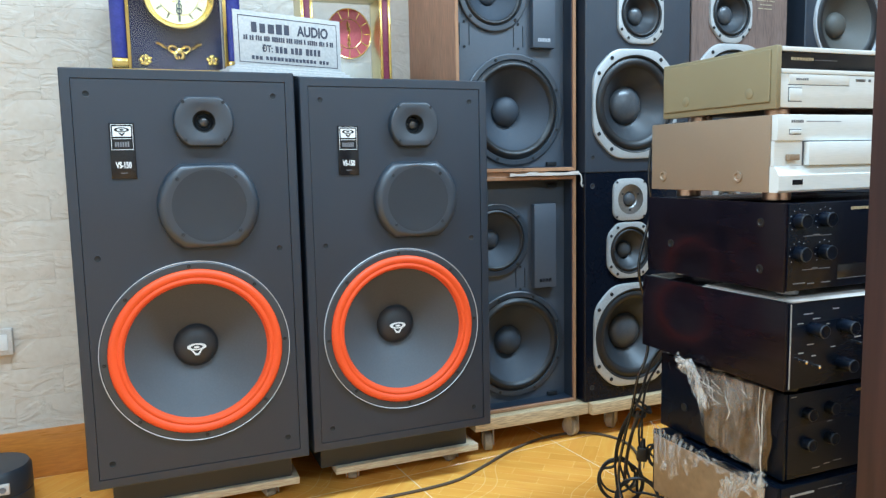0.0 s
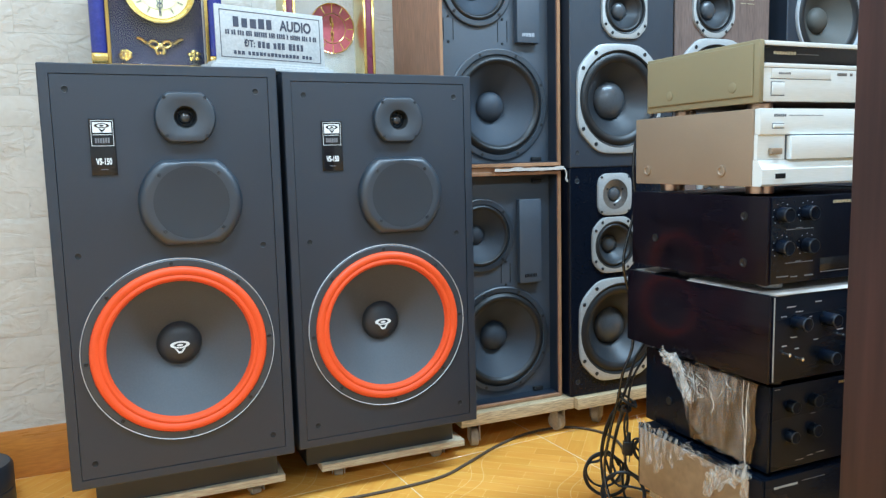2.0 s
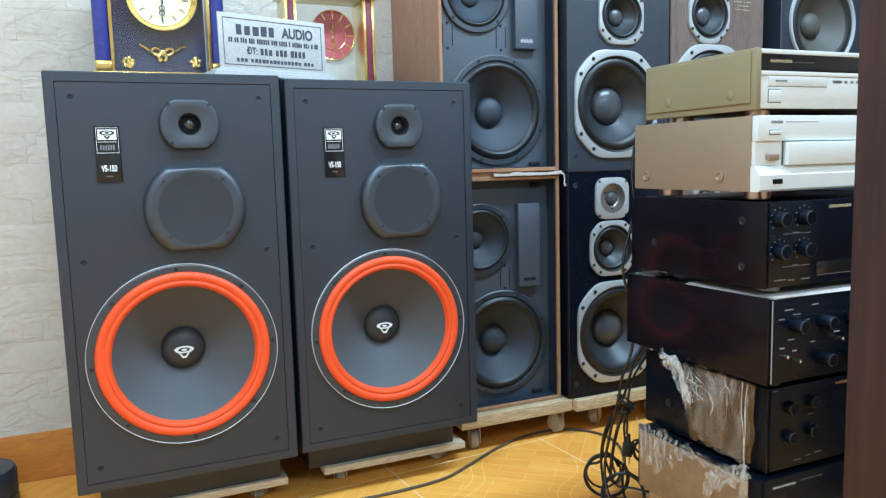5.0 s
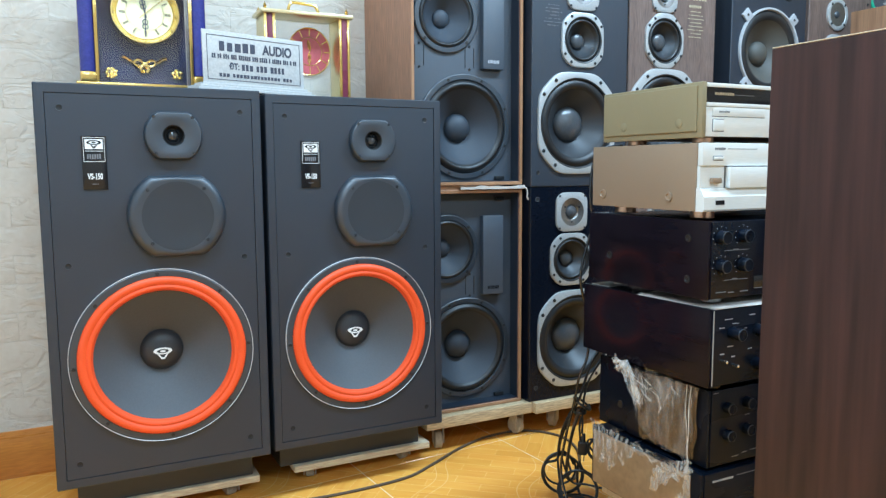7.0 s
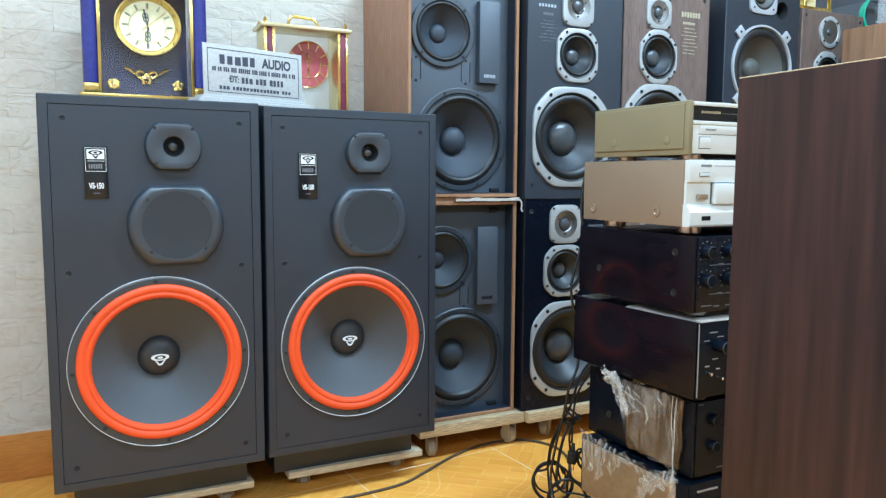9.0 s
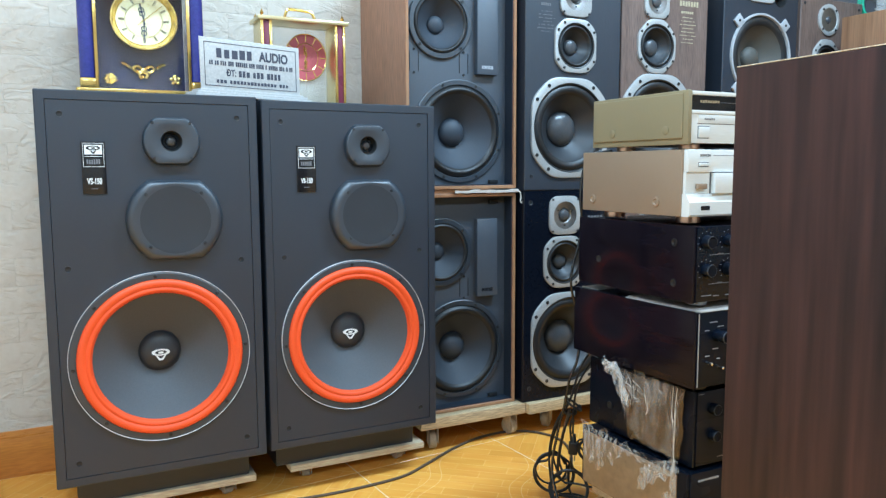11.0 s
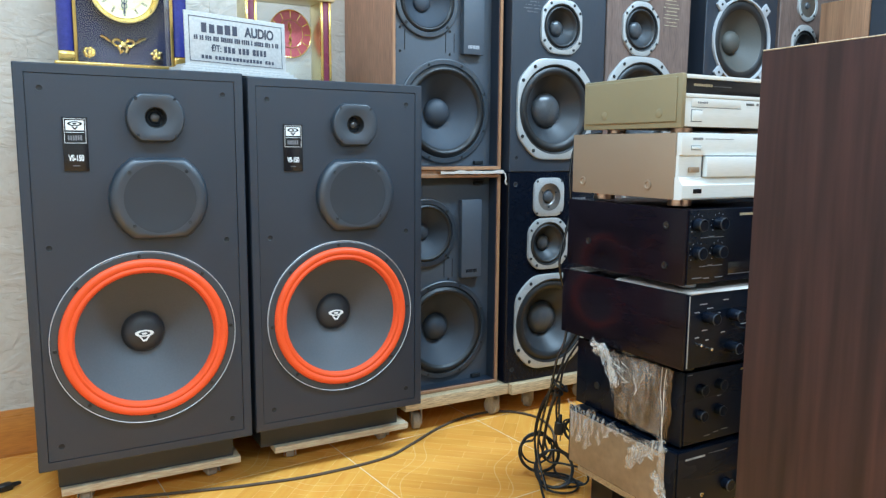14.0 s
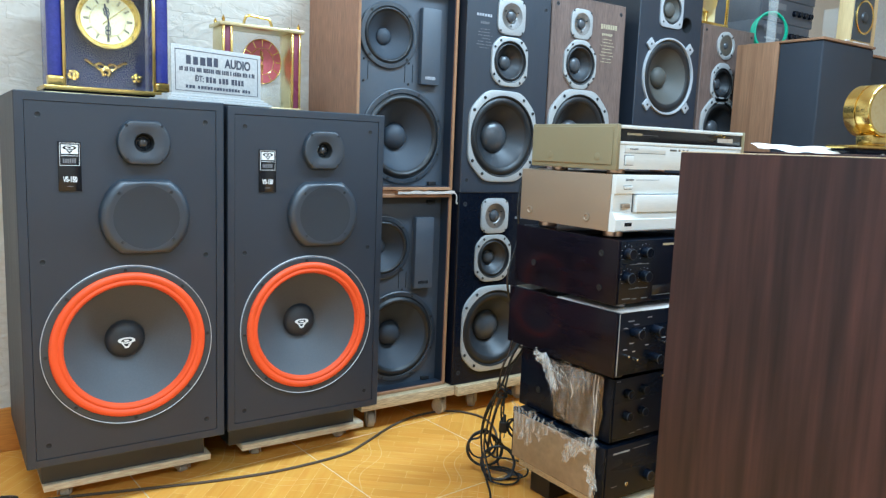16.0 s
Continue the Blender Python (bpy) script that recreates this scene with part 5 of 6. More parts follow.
# grey plate showing round the drawer as painted gap shade
part("drawer_gap", box(0.0700, 0.390, 0.0020, 0.0039, 0.0470, 0.0918), GREY_BOX, ld)
part("power_button", box(0.030, 0.056, -0.005, 0.0038, 0.0565, 0.068, 0.002), CHAMPAGNE, ld)
part("upper_button", box(0.032, 0.058, -0.0055, -0.002, 0.104, 0.1105, 0.001), SILVER_FACE, ld)
# painted shade round the upper button, a grey plate
part("button_gap", box(0.031, 0.059, -0.0026, -0.0018, 0.1025, 0.112), GREY_BOX, ld)
part("sensor_window", box(0.034, 0.058, -0.0108, -0.0098, 0.0135, 0.0225), BADGE, ld)
part("brand_print", bars(0.051, -0.0026, 0.126, 0.030, 0.0055, 6, random.Random(18)), GREY_PRINT, ld)
part("small_print", bars(0.115, -0.0026, 0.126, 0.085, 0.0016, 24, random.Random(19)), GREY_PRINT, ld)
for y in (0.085, 0.300):
    part("side_screw", lathe([(0.011, -0.0005), (0.0105, -0.003), (0.007, -0.0035), (0.005, -0.001), (0, -0.002)], 0, 0.028, 20, "x", cy=y), CHAMPAGNE, ld)
feet(ld, 0.46, 0.335, 0.0165, 0.025, COPPER)


def amp(m, label, w, d, h, side, knobs, edge):
    a = thing("amplifier", m, label, "amplifier", "stacked black amplifiers")
    part("case", box(0.008, w - 0.008, 0.016, d, 0, h - 0.002, 0.002), FACE_BLACK, a)
    for x0, x1 in ((0, 0.0078), (w - 0.0078, w)):
        part("cheek_panel", box(x0, x1, 0.002, d + 0.004, -0.002, h, 0.0018), side, a, "dark glossy rosewood side panel" if side == GLOSS_MAROON else "")
    f = part("faceplate", box(0.008, w - 0.008, 0, 0.0158, 0, h - 0.001, 0.0015), GLOSS_BLACK if not edge else FACE_BLACK, a)
    for x, z, r, ln in knobs:
        knob(f, x, z, r, ln)
    return a, f


def ticks(parent, x, z, r, count=9):
    bm = bmesh.new()
    for k in range(count):
        an = radians(-130 + 260 * k / (count - 1))
        px, pz = x + r * math.sin(an), z + r * math.cos(an)
        add_box(bm, px - 0.0007, px + 0.0007, -0.0006, 0.0002, pz - 0.0007, pz + 0.0007)
    part("tick_marks", bm, TICK_PRINT, parent, smooth=False)


def marks(parent, items, material=GREY_PRINT):
    for x0, x1, z, hgt in items:
        part("panel_print", box(x0, x1, -0.0006, 0.0003, z, z + hgt), material, parent, smooth=False)


ka = [(0.032, 0.124, 0.0135, 0.018), (0.093, 0.125, 0.0135, 0.018), (0.033, 0.066, 0.0135, 0.018), (0.094, 0.066, 0.0135, 0.018)]
a1, f1 = amp(pose(1.104, 1.035, 0.621), "black amplifier with glossy dark side panels and four knobs", 0.458, 0.375, 0.156, GLOSS_MAROON, ka, False)
for x, z, r, ln in ka:
    ticks(f1, x, z, r + 0.008)
marks(f1, [(0.042, 0.110, 0.096, 0.0012), (0.066, 0.082, 0.0962, 0.003), (0.042, 0.110, 0.036, 0.0012), (0.066, 0.080, 0.0362, 0.003), (0.022, 0.050, 0.012, 0.002), (0.056, 0.072, 0.010, 0.002), (0.090, 0.112, 0.010, 0.002), (0.130, 0.30, 0.014, 0.0012)])
part("window", box(0.128, 0.32, -0.0012, 0.0004, 0.016, 0.040, 0.0005), BADGE, f1)
part("brand_print", bars(0.187, -0.0008, 0.142, 0.060, 0.006, 8, random.Random(21), 0.2), GOLD_PRINT, f1)
for y, z in ((0.055, 0.120), (0.055, 0.035), (0.30, 0.060)):
    part("side_screw", lathe([(0.0085, -0.0004), (0.008, -0.0022), (0.006, -0.0026), (0.004, -0.001), (0, -0.001)], 0, z, 18, "x", cy=y), RUBBER, a1)
feet(a1, 0.458, 0.37, 0.0135, 0.022, STEEL)

kb = [(0.060, 0.107, 0.0125, 0.030), (0.134, 0.106, 0.0125, 0.030), (0.134, 0.036, 0.0125, 0.030), (0.208, 0.106, 0.0125, 0.030), (0.208, 0.036, 0.0125, 0.030), (0.30, 0.07, 0.02, 0.03)]
a2, f2 = amp(pose(1.103, 1.025, 0.4445), "large black amplifier with maroon side panels, papers on top", 0.462, 0.40, 0.1575, GLOSS_MAROON, kb, True)
part("edge_strip", box(0.0086, 0.0105, -0.0015, 0.0, 0.002, 0.155), SILVER_PAINT, a2)
marks(f2, [(0.040, 0.062, 0.134, 0.002), (0.026, 0.040, 0.118, 0.0015), (0.062, 0.080, 0.124, 0.0015), (0.110, 0.126, 0.138, 0.002), (0.096, 0.103, 0.112, 0.0012), (0.096, 0.103, 0.102, 0.0012), (0.096, 0.103, 0.092, 0.0012), (0.050, 0.066, 0.078, 0.0015), (0.030, 0.042, 0.064, 0.002), (0.062, 0.072, 0.056, 0.002), (0.108, 0.120, 0.068, 0.0015), (0.168, 0.184, 0.08, 0.002)], TICK_PRINT)
for x, z in ((0.034, 0.052), (0.066, 0.040), (0.176, 0.07)):
    part("toggle_switch", lathe([(0.003, 0), (0.0026, -0.006), (0.0034, -0.016), (0, -0.018)], x, z, 12), CHROME, f2)
feet(a2, 0.462, 0.40, 0.016, 0.02, RUBBER)

papers = thing("paper_sheets", pose(1.115, 1.03, 0.6022), "loose white sheets lying on the black amplifier", "paper")
for k in range(3):
    sh = part("sheet", box(0.0, 0.30, -0.008, 0.21, 0.0012 * k, 0.0012 * k + 0.0006), PAPER, papers)
    sh.rotation_euler = (0, 0, radians((3, -2, 1)[k]))
sh = part("sheet", box(0.0, 0.06, 0.32, 0.385, 0.0, 0.0008), PAPER, papers)

kc = [(0.052, 0.122, 0.012, 0.016), (0.109, 0.126, 0.012, 0.016), (0.053, 0.064, 0.012, 0.016), (0.110, 0.068, 0.012, 0.016)]
a3, f3 = amp(pose(1.130, 1.046, 0.2645), "black amplifier partly wrapped in torn clear film", 0.430, 0.345, 0.163, FACE_BLACK, kc, True)
part("brand_print", bars(0.205, -0.0008, 0.150, 0.055, 0.006, 8, random.Random(22), 0.2), PALE_GOLD, f3)
marks(f3, [(0.105, 0.118, 0.098, 0.0015), (0.07, 0.09, 0.012, 0.0015), (0.10, 0.115, 0.016, 0.0015), (0.125, 0.145, 0.018, 0.0015), (0.012, 0.026, 0.156, 0.0012)])
part("side_knob", lathe([(0.009, -0.0004), (0.0085, -0.003), (0, -0.003)], 0, 0.06, 16, "x", cy=0.27), RUBBER, a3)
feet(a3, 0.43, 0.345, 0.008, 0.02, RUBBER)

kd = [(0.16, 0.045, 0.014, 0.016), (0.21, 0.045, 0.014, 0.016)]
a4, f4 = amp(pose(1.108, 1.037, 0.113), "black amplifier wrapped in film at the bottom of the stack", 0.456, 0.352, 0.143, FACE_BLACK, kd, True)
# thin sheet with the warm floor reflection painted on
part("wrapped_side", box(-0.0012, -0.0002, 0.030, 0.350, 0.0, 0.132, 0.0002), SIDE_REFLECTION, a4, "film-covered side, floor reflection painted greyish tan")
part("brand_print", bars(0.060, -0.0008, 0.124, 0.060, 0.0045, 9, random.Random(23), 0.2), TICK_PRINT, f4)
marks(f4, [(0.10, 0.16, 0.126, 0.0008), (0.03, 0.05, 0.036, 0.001)])
part("headphone_socket", lathe([(0.005, 0), (0.0045, -0.002), (0.003, -0.002), (0.003, 0.004)], 0.085, 0.035, 16), CHROME, f4)
feet(a4, 0.456, 0.352, 0.013, 0.024, RUBBER)

base = thing("pallet", pose(1.118, 1.03, 0.0), "low pine pallet with dark feet under the amplifier stack", "pallet")
part("deck", box(0.02, 0.47, 0, 0.36, 0.076, 0.0995, 0.002), PINE, base)
for x, y in ((0.05, 0.03), (0.36, 0.03), (0.05, 0.26), (0.36, 0.26)):
    part("block", box(x, x + 0.09, y, y + 0.08, 0, 0.0758, 0.003), RUBBER, base)


# ---- torn packing film ----
def film_sheet(name, corners, cols, rows_n, material, ripple, seed, label, torn=0.006):
    """A crumpled sheet between four corners (top-left, top-right, bottom-right, bottom-left)."""
    c = [Vector(p) for p in corners]
    bm = bmesh.new()
    grid = []
    for j in range(rows_n + 1):
        v, line = j / rows_n, []
        for i in range(cols + 1):
            u = i / cols
            p = (c[0] * (1 - u) + c[1] * u) * (1 - v) + (c[3] * (1 - u) + c[2] * u) * v
            fold = 1 - abs(noise.noise(Vector((u * 5 + v * 2.2 + seed, v * 1.6, seed)))) * 2
            wave = fold + 0.5 * noise.noise(Vector((u * 16, v * 9, seed * 2)))
            p.x -= ripple * max(0.05, 0.5 + 0.5 * wave)
            p.z += torn * 2 * noise.noise(Vector((u * 6, v * 1.5, seed + 5)))
            p.y += torn * 2 * noise.noise(Vector((v * 5, u * 1.5, seed + 9)))
            line.append(bm.verts.new(p))
        grid.append(line)
    for j in range(rows_n):
        for i in range(cols):
            bm.faces.new((grid[j][i], grid[j][i + 1], grid[j + 1][i + 1], grid[j + 1][i]))
    lines = []
    rg = random.Random(seed)
    if material == FILM:
        for k in range(9):
            i, j = rg.randrange(2, cols - 2), rg.randrange(0, rows_n // 2)
            pts, drift = [], rg.choice((-1, 0, 0, 1, 1))
            for step in range(rg.randrange(4, 12)):
                if not (0 < i < cols and j < rows_n):
                    break
                pts.append(grid[j][i].co + Vector((-0.0012, 0, 0)))
                j, i = j + 2, i + drift
            if len(pts) > 2:
                lines.append(pts)
    ob = part(name, bm, material, label=label)
    # thin white tubes added as highlights along the folds
    for pts in lines:
        part("crease", tube(pts, rg.uniform(0.0002, 0.00045), 5, 3), FOLD_GLINT, ob, "white line painting the glint along a film fold")
    return tagged(ob, label, "packing film")


# first sheet carries the painted floor reflection
film_sheet("film_wrap", [(1.126, 1.262, 0.424), (1.126, 1.068, 0.430), (1.124, 1.074, 0.270), (1.124, 1.240, 0.272)], 40, 30, FILM_FLOOR_TINT, 0.004, 3, "torn packing film on the amplifier side, floor reflection painted tan", 0.004)
film_sheet("film_wrap", [(1.120, 1.275, 0.428), (1.120, 1.066, 0.432), (1.110, 1.072, 0.262), (1.119, 1.238, 0.300)], 60, 44, FILM, 0.009, 5, "crinkled clear film hanging over the amplifier side", 0.008)
film_sheet("film_wrap", [(1.121, 1.272, 0.432), (1.119, 1.090, 0.436), (1.117, 1.105, 0.390), (1.118, 1.228, 0.350)], 44, 24, FILM, 0.008, 21, "whitish creased film along the amplifier's upper edge", 0.012)
film_sheet("film_wrap", [(1.099, 1.292, 0.446), (1.094, 1.246, 0.446), (1.097, 1.196, 0.366), (1.099, 1.212, 0.356)], 22, 26, STREAKED, 0.014, 8, "bright crumpled knot of film stuck to the amplifier", 0.016)
film_sheet("film_wrap", [(1.104, 1.388, 0.278), (1.104, 1.216, 0.262), (1.101, 1.232, 0.226), (1.102, 1.352, 0.160)], 52, 30, STREAKED, 0.011, 33, "crumpled clear film bunched on the lower amplifier", 0.012)
film_sheet("film_wrap", [(1.104, 1.230, 0.262), (1.104, 1.080, 0.262), (1.102, 1.100, 0.236), (1.102, 1.225, 0.240)], 40, 12, FILM, 0.008, 41, "thin clear film drawn along the amplifier's top edge", 0.008)
film_sheet("film_wrap", [(1.103, 1.150, 0.240), (1.103, 1.062, 0.282), (1.098, 1.066, 0.248), (1.099, 1.176, 0.188)], 36, 22, FLAP, 0.008, 11, "torn milky film flap at the amplifier corner", 0.012)
film_sheet("film_strip", [(1.099, 1.078, 0.262), (1.099, 1.056, 0.268), (1.097, 1.050, 0.118), (1.097, 1.068, 0.118)], 8, 30, FLAP, 0.006, 17, "narrow milky film strip hanging down the corner", 0.005)
film_sheet("film_strip", [(1.098, 1.092, 0.196), (1.097, 1.076, 0.206), (1.094, 1.046, 0.158), (1.095, 1.058, 0.152)], 10, 14, FLAP, 0.008, 19, "small torn film tail on the corner strip", 0.008)
bm = bmesh.new()
tube([(1.096, 1.300, 0.436), (1.090, 1.285, 0.444), (1.091, 1.268, 0.440), (1.089, 1.255, 0.446), (1.090, 1.243, 0.432), (1.092, 1.236, 0.412), (1.094, 1.226, 0.392), (1.096, 1.216, 0.368)], 0.0045, 7, 5, bm)
tube([(1.092, 1.290, 0.424), (1.088, 1.276, 0.430), (1.090, 1.262, 0.438)], 0.0045, 6, 4, bm)
for v in bm.verts:
    v.co += Vector(noise.noise_vector(v.co * 150)) * 0.004
tagged(part("film_twist", bm, BUNCHED), "twisted knot of clear film stuck to the amplifier", "packing film")
for strand, rad in (([(1.110, 1.076, 0.432), (1.107, 1.078, 0.39), (1.105, 1.075, 0.34), (1.106, 1.078, 0.30), (1.104, 1.074, 0.265)], 0.0009), ([(1.112, 1.090, 0.434), (1.108, 1.088, 0.38), (1.108, 1.082, 0.33), (1.106, 1.080, 0.285)], 0.0006)):
    tagged(part("film_strand", tube(strand, rad, 6, 5), FOLD_GLINT), "bright pulled strand of clear packing film", "packing film")


# ---- mahogany cabinet close to the walk, and what stands behind it ----
near = thing("wood_cabinet", pose(0.537, -0.02, 0), "dark mahogany vinyl loudspeaker cabinet seen from its side", "cabinet")
part("body", box(0, 0.44, 0.002, 0.453, 0, 0.9865, 0.0015), MAHOGANY, near)
part("top_edge", box(0.0002, 0.0032, 0.0025, 0.4525, 0.9867, 0.9877, 0.0003), PINE, near, "thin pale top edge")
part("top_edge", box(0.0034, 0.4395, 0.4495, 0.4525, 0.9867, 0.9877, 0.0003), PINE, near)
back = thing("side_cabinet", pose(1.66, 0.56, 0), "dark wooden cabinet carrying paper and a gold clock", "cabinet")
part("body", box(0, 0.62, 0, 0.56, 0, 1.003, 0.003), MAHOGANY, back)
drum = thing("drum_clock", pose(1.905, 0.878, 1.0145, 0, 0, -14) @ Matrix.Diagonal((0.93, 0.93, 0.93, 1)), "polished gold drum-shaped desk clock on a plate base", "clock")
part("base", box(-0.11, 0.14, -0.05, 0.06, 0.006, 0.016, 0.003), GOLD, drum)
part("under_base", box(-0.10, 0.13, -0.04, 0.05, -0.0110, 0.0058, 0.001), GLOSS_BLACK, drum)
part("stem", box(-0.03, 0.03, -0.03, 0.03, 0.0162, 0.05, 0.008), GOLD, drum)
part("drum", lathe([(0.067, 0.044), (0.0745, 0.044), (0.0765, 0.041), (0.0765, 0.004), (0.0735, 0.004), (0.0735, -0.002), (0.0765, -0.002), (0.0765, -0.041), (0.0745, -0.045), (0.067, -0.045), (0.065, -0.039)], 0, 0.118, 64), GOLD, drum)
part("dial", lathe([(0, -0.0395), (0.0645, -0.0395), (0.0645, -0.036)], 0, 0.118, 48), PALE_GOLD, drum)
part("back_cap", lathe([(0.067, 0.044), (0.03, 0.047), (0, 0.047)], 0, 0.118, 48), GOLD, drum)
tissue = film_sheet("tissue_paper", [(1.70, 1.10, 1.026), (1.93, 0.89, 1.022), (1.91, 0.83, 1.0055), (1.68, 1.04, 1.0055)], 36, 8, PAPER, 0.016, 14, "crumpled white tissue paper lying on the cabinet", 0.004)
tissue["category"] = "paper"

# ---- things on top of the far row ----
orn = thing("glass_ornament", pose(2.676, 1.992, 1.5665) @ Matrix.Diagonal((1.18, 1, 1, 1)), "gold-framed glass display case on the slim brown speaker", "ornament")
part("base", box(-0.085, 0.085, 0, 0.10, 0, 0.012, 0.002), GOLD, orn)
for x in (-0.083, 0.073):
    for y in (0.002, 0.088):
        part("corner_post", box(x, x + 0.010, y, y + 0.010, 0.0122, 0.20, 0.001), GOLD, orn)
part("top", box(-0.085, 0.085, 0, 0.10, 0.2002, 0.212, 0.002), GOLD, orn)
part("movement", lathe([(0, 0.035), (0.05, 0.037), (0.052, 0.05), (0.05, 0.06)], 0, 0.115, 32), PALE_GOLD, orn)
part("mirror_back", box(-0.072, 0.072, 0.064, 0.068, 0.0122, 0.2), DIAL, orn)
part("pillar", lathe([(0.012, 0.0122), (0.008, 0.03), (0.008, 0.06), (0.012, 0.065)], 0, 0, 16, "z", cy=0.05), GOLD, orn)

rack = thing("equipment_shelf", pose(3.0, 1.99, 0), "dark wooden shelf unit carrying hi-fi units", "shelf")
part("top_board", box(0, 0.95, 0, 0.38, 1.50, 1.535, 0.003), GREY_BOX, rack)
for x in (0.0, 0.91):
    part("side_board", box(x, x + 0.03, 0, 0.38, 0, 1.4995, 0.002), BROWN_VENEER, rack)
for k, (z, w) in enumerate(((1.5365, 0.44), (1.648, 0.44), (1.76, 0.43))):
    u = thing("receiver", pose(3.04 + 0.02 * k, 2.02, z), "dark grey hi-fi receiver stacked on the shelf", "receiver", "receivers on the shelf")
    part("case", box(0, w, 0.012, 0.33, 0, 0.109, 0.002), GREY_BOX, u)
    fpl = part("faceplate", box(0, w, 0, 0.0118, 0, 0.109, 0.002), UNIT_GREY, u)
    part("display", box(0.05, 0.20, -0.001, 0.0002, 0.06, 0.09), GREY_PRINT, fpl)
    for j in range(5):
        part("key", box(0.06 + 0.025 * j, 0.078 + 0.025 * j, -0.003, 0, 0.025, 0.034), SILVER_PAINT, fpl)
    for j in range(4):
        knob(fpl, 0.27 + 0.045 * j, 0.055, 0.014, 0.018)
coil = thing("cable_coil", pose(3.03, 1.945, 1.558, 0, 0, -40), "loose coil of bright green cable hanging over the shelf", "cable")
for k in range(3):
    pts = [(0.070 * math.cos(a) * (1 + 0.08 * k), 0.008 * k, 0.02 + 0.086 * math.sin(a) * (1 - 0.04 * k)) for a in [2 * math.pi * i / 16 for i in range(17)]]
    part("loop", tube(pts, 0.0055, 7, 3), GREEN, coil)
stand = thing("acrylic_post", pose(2.925, 1.872, 1.479), "clear acrylic stand post on the walnut speaker", "stand")
ob = part("post", box(-0.019, 0.019, -0.012, 0.012, 0, 0.26, 0.002), ACRYLIC, stand)
tan = thing("bookshelf_speaker", pose(2.952, 1.525, 1.4785), "blond wood bookshelf speaker with black driver, on walnut speaker", "loudspeaker")
part("cabinet", box(0, 0.20, 0.0, 0.062, 0, 0.34, 0.004), BIRCH, tan)
tp = part("driver_plate", box(0.006, 0.160, -0.004, 0.0, 0.015, 0.325, 0.002), BLACK_PLASTIC, tan)
dv = part("woofer", lathe([(0.070, -0.0042), (0.070, -0.009), (0.067, -0.011), (0.062, -0.008), (0.061, -0.005)], 0.085, 0.112, 48), GOLD, tp)
part("cone", lathe([(0.062, -0.008), (0.04, -0.0055), (0.022, -0.0048), (0.019, -0.011), (0, -0.014)], 0.085, 0.112, 40), CONE_DARK, dv)
part("tweeter", lathe([(0.032, -0.0042), (0.031, -0.008), (0.014, -0.006), (0.012, -0.010), (0, -0.012)], 0.085, 0.26, 32), SHINY_CAP, tp)
wire = tagged(part("speaker_wire", tube([(2.90, 1.515, 1.4815), (2.96, 1.53, 1.487), (3.02, 1.52, 1.4815), (3.10, 1.525, 1.484), (3.115, 1.55, 1.4815), (3.09, 1.57, 1.4815)], 0.004, 6, 5), PAPER), "loose white speaker wire on the walnut speaker", "cable")
wb = thing("glass_box", pose(3.20, 1.68, 1.4785), "small clear acrylic display box on the end speaker", "ornament")
part("base", box(0, 0.12, 0, 0.12, 0, 0.02, 0.003), WHITE_PAINT, wb)
ob = part("cover", box(0.005, 0.115, 0.005, 0.115, 0.0205, 0.20, 0.002), ACRYLIC, wb)


# ---- cables and the socket tower on the floor ----
R = 0.0042
tagged(part("floor_cable", tube([(-0.45, 2.06, R), (-0.28, 2.02, R), (-0.10, 1.985, R), (0.069, 1.945, R), (0.278, 1.888, R), (0.428, 1.853, R), (0.593, 1.832, R), (0.795, 1.845, R), (0.91, 1.898, R), (1.043, 1.975, R), (1.164, 2.022, R), (1.27, 2.028, R), (1.345, 1.995, R), (1.39, 1.915, R), (1.378, 1.822, R), (1.32, 1.72, R), (1.22, 1.61, 0.012), (1.14, 1.54, 0.06), (1.118, 1.50, 0.16), (1.124, 1.47, 0.27)], R, 8, 6), CABLE_GREY), "long dusty grey mains cable curving across the tiles", "cable")
tagged(part("floor_cable", tube([(-0.45, 2.10, R), (-0.26, 2.075, R), (-0.16, 2.05, R), (-0.09, 2.00, 0.012), (-0.13, 1.95, R), (-0.25, 1.90, R), (-0.45, 1.87, R)], R, 8, 6), CABLE_BLACK), "short black cable lying by the black speaker", "cable")


def mains_plug(m, label):
    p = thing("mains_plug", m, label, "plug")
    part("plug_body", box(-0.012, 0.012, -0.009, 0.009, 0, 0.034, 0.005, 3), CABLE_BLACK, p)
    part("strain_relief", lathe([(0.007, 0.034), (0.0045, 0.055), (0, 0.055)], 0, 0, 14, "z"), CABLE_BLACK, p)
    for x in (-0.006, 0.006):
        part("pin", box(x - 0.001, x + 0.001, -0.003, 0.003, -0.017, 0), STEEL, p)


mains_plug(pose(-0.175, 2.13, 0.0095, 90, 0, 110), "black mains plug lying on the tiles")
mains_plug(pose(1.128, 1.460, 0.150, 0, 4, -30), "black two-pin mains plug hanging from the cable tangle")

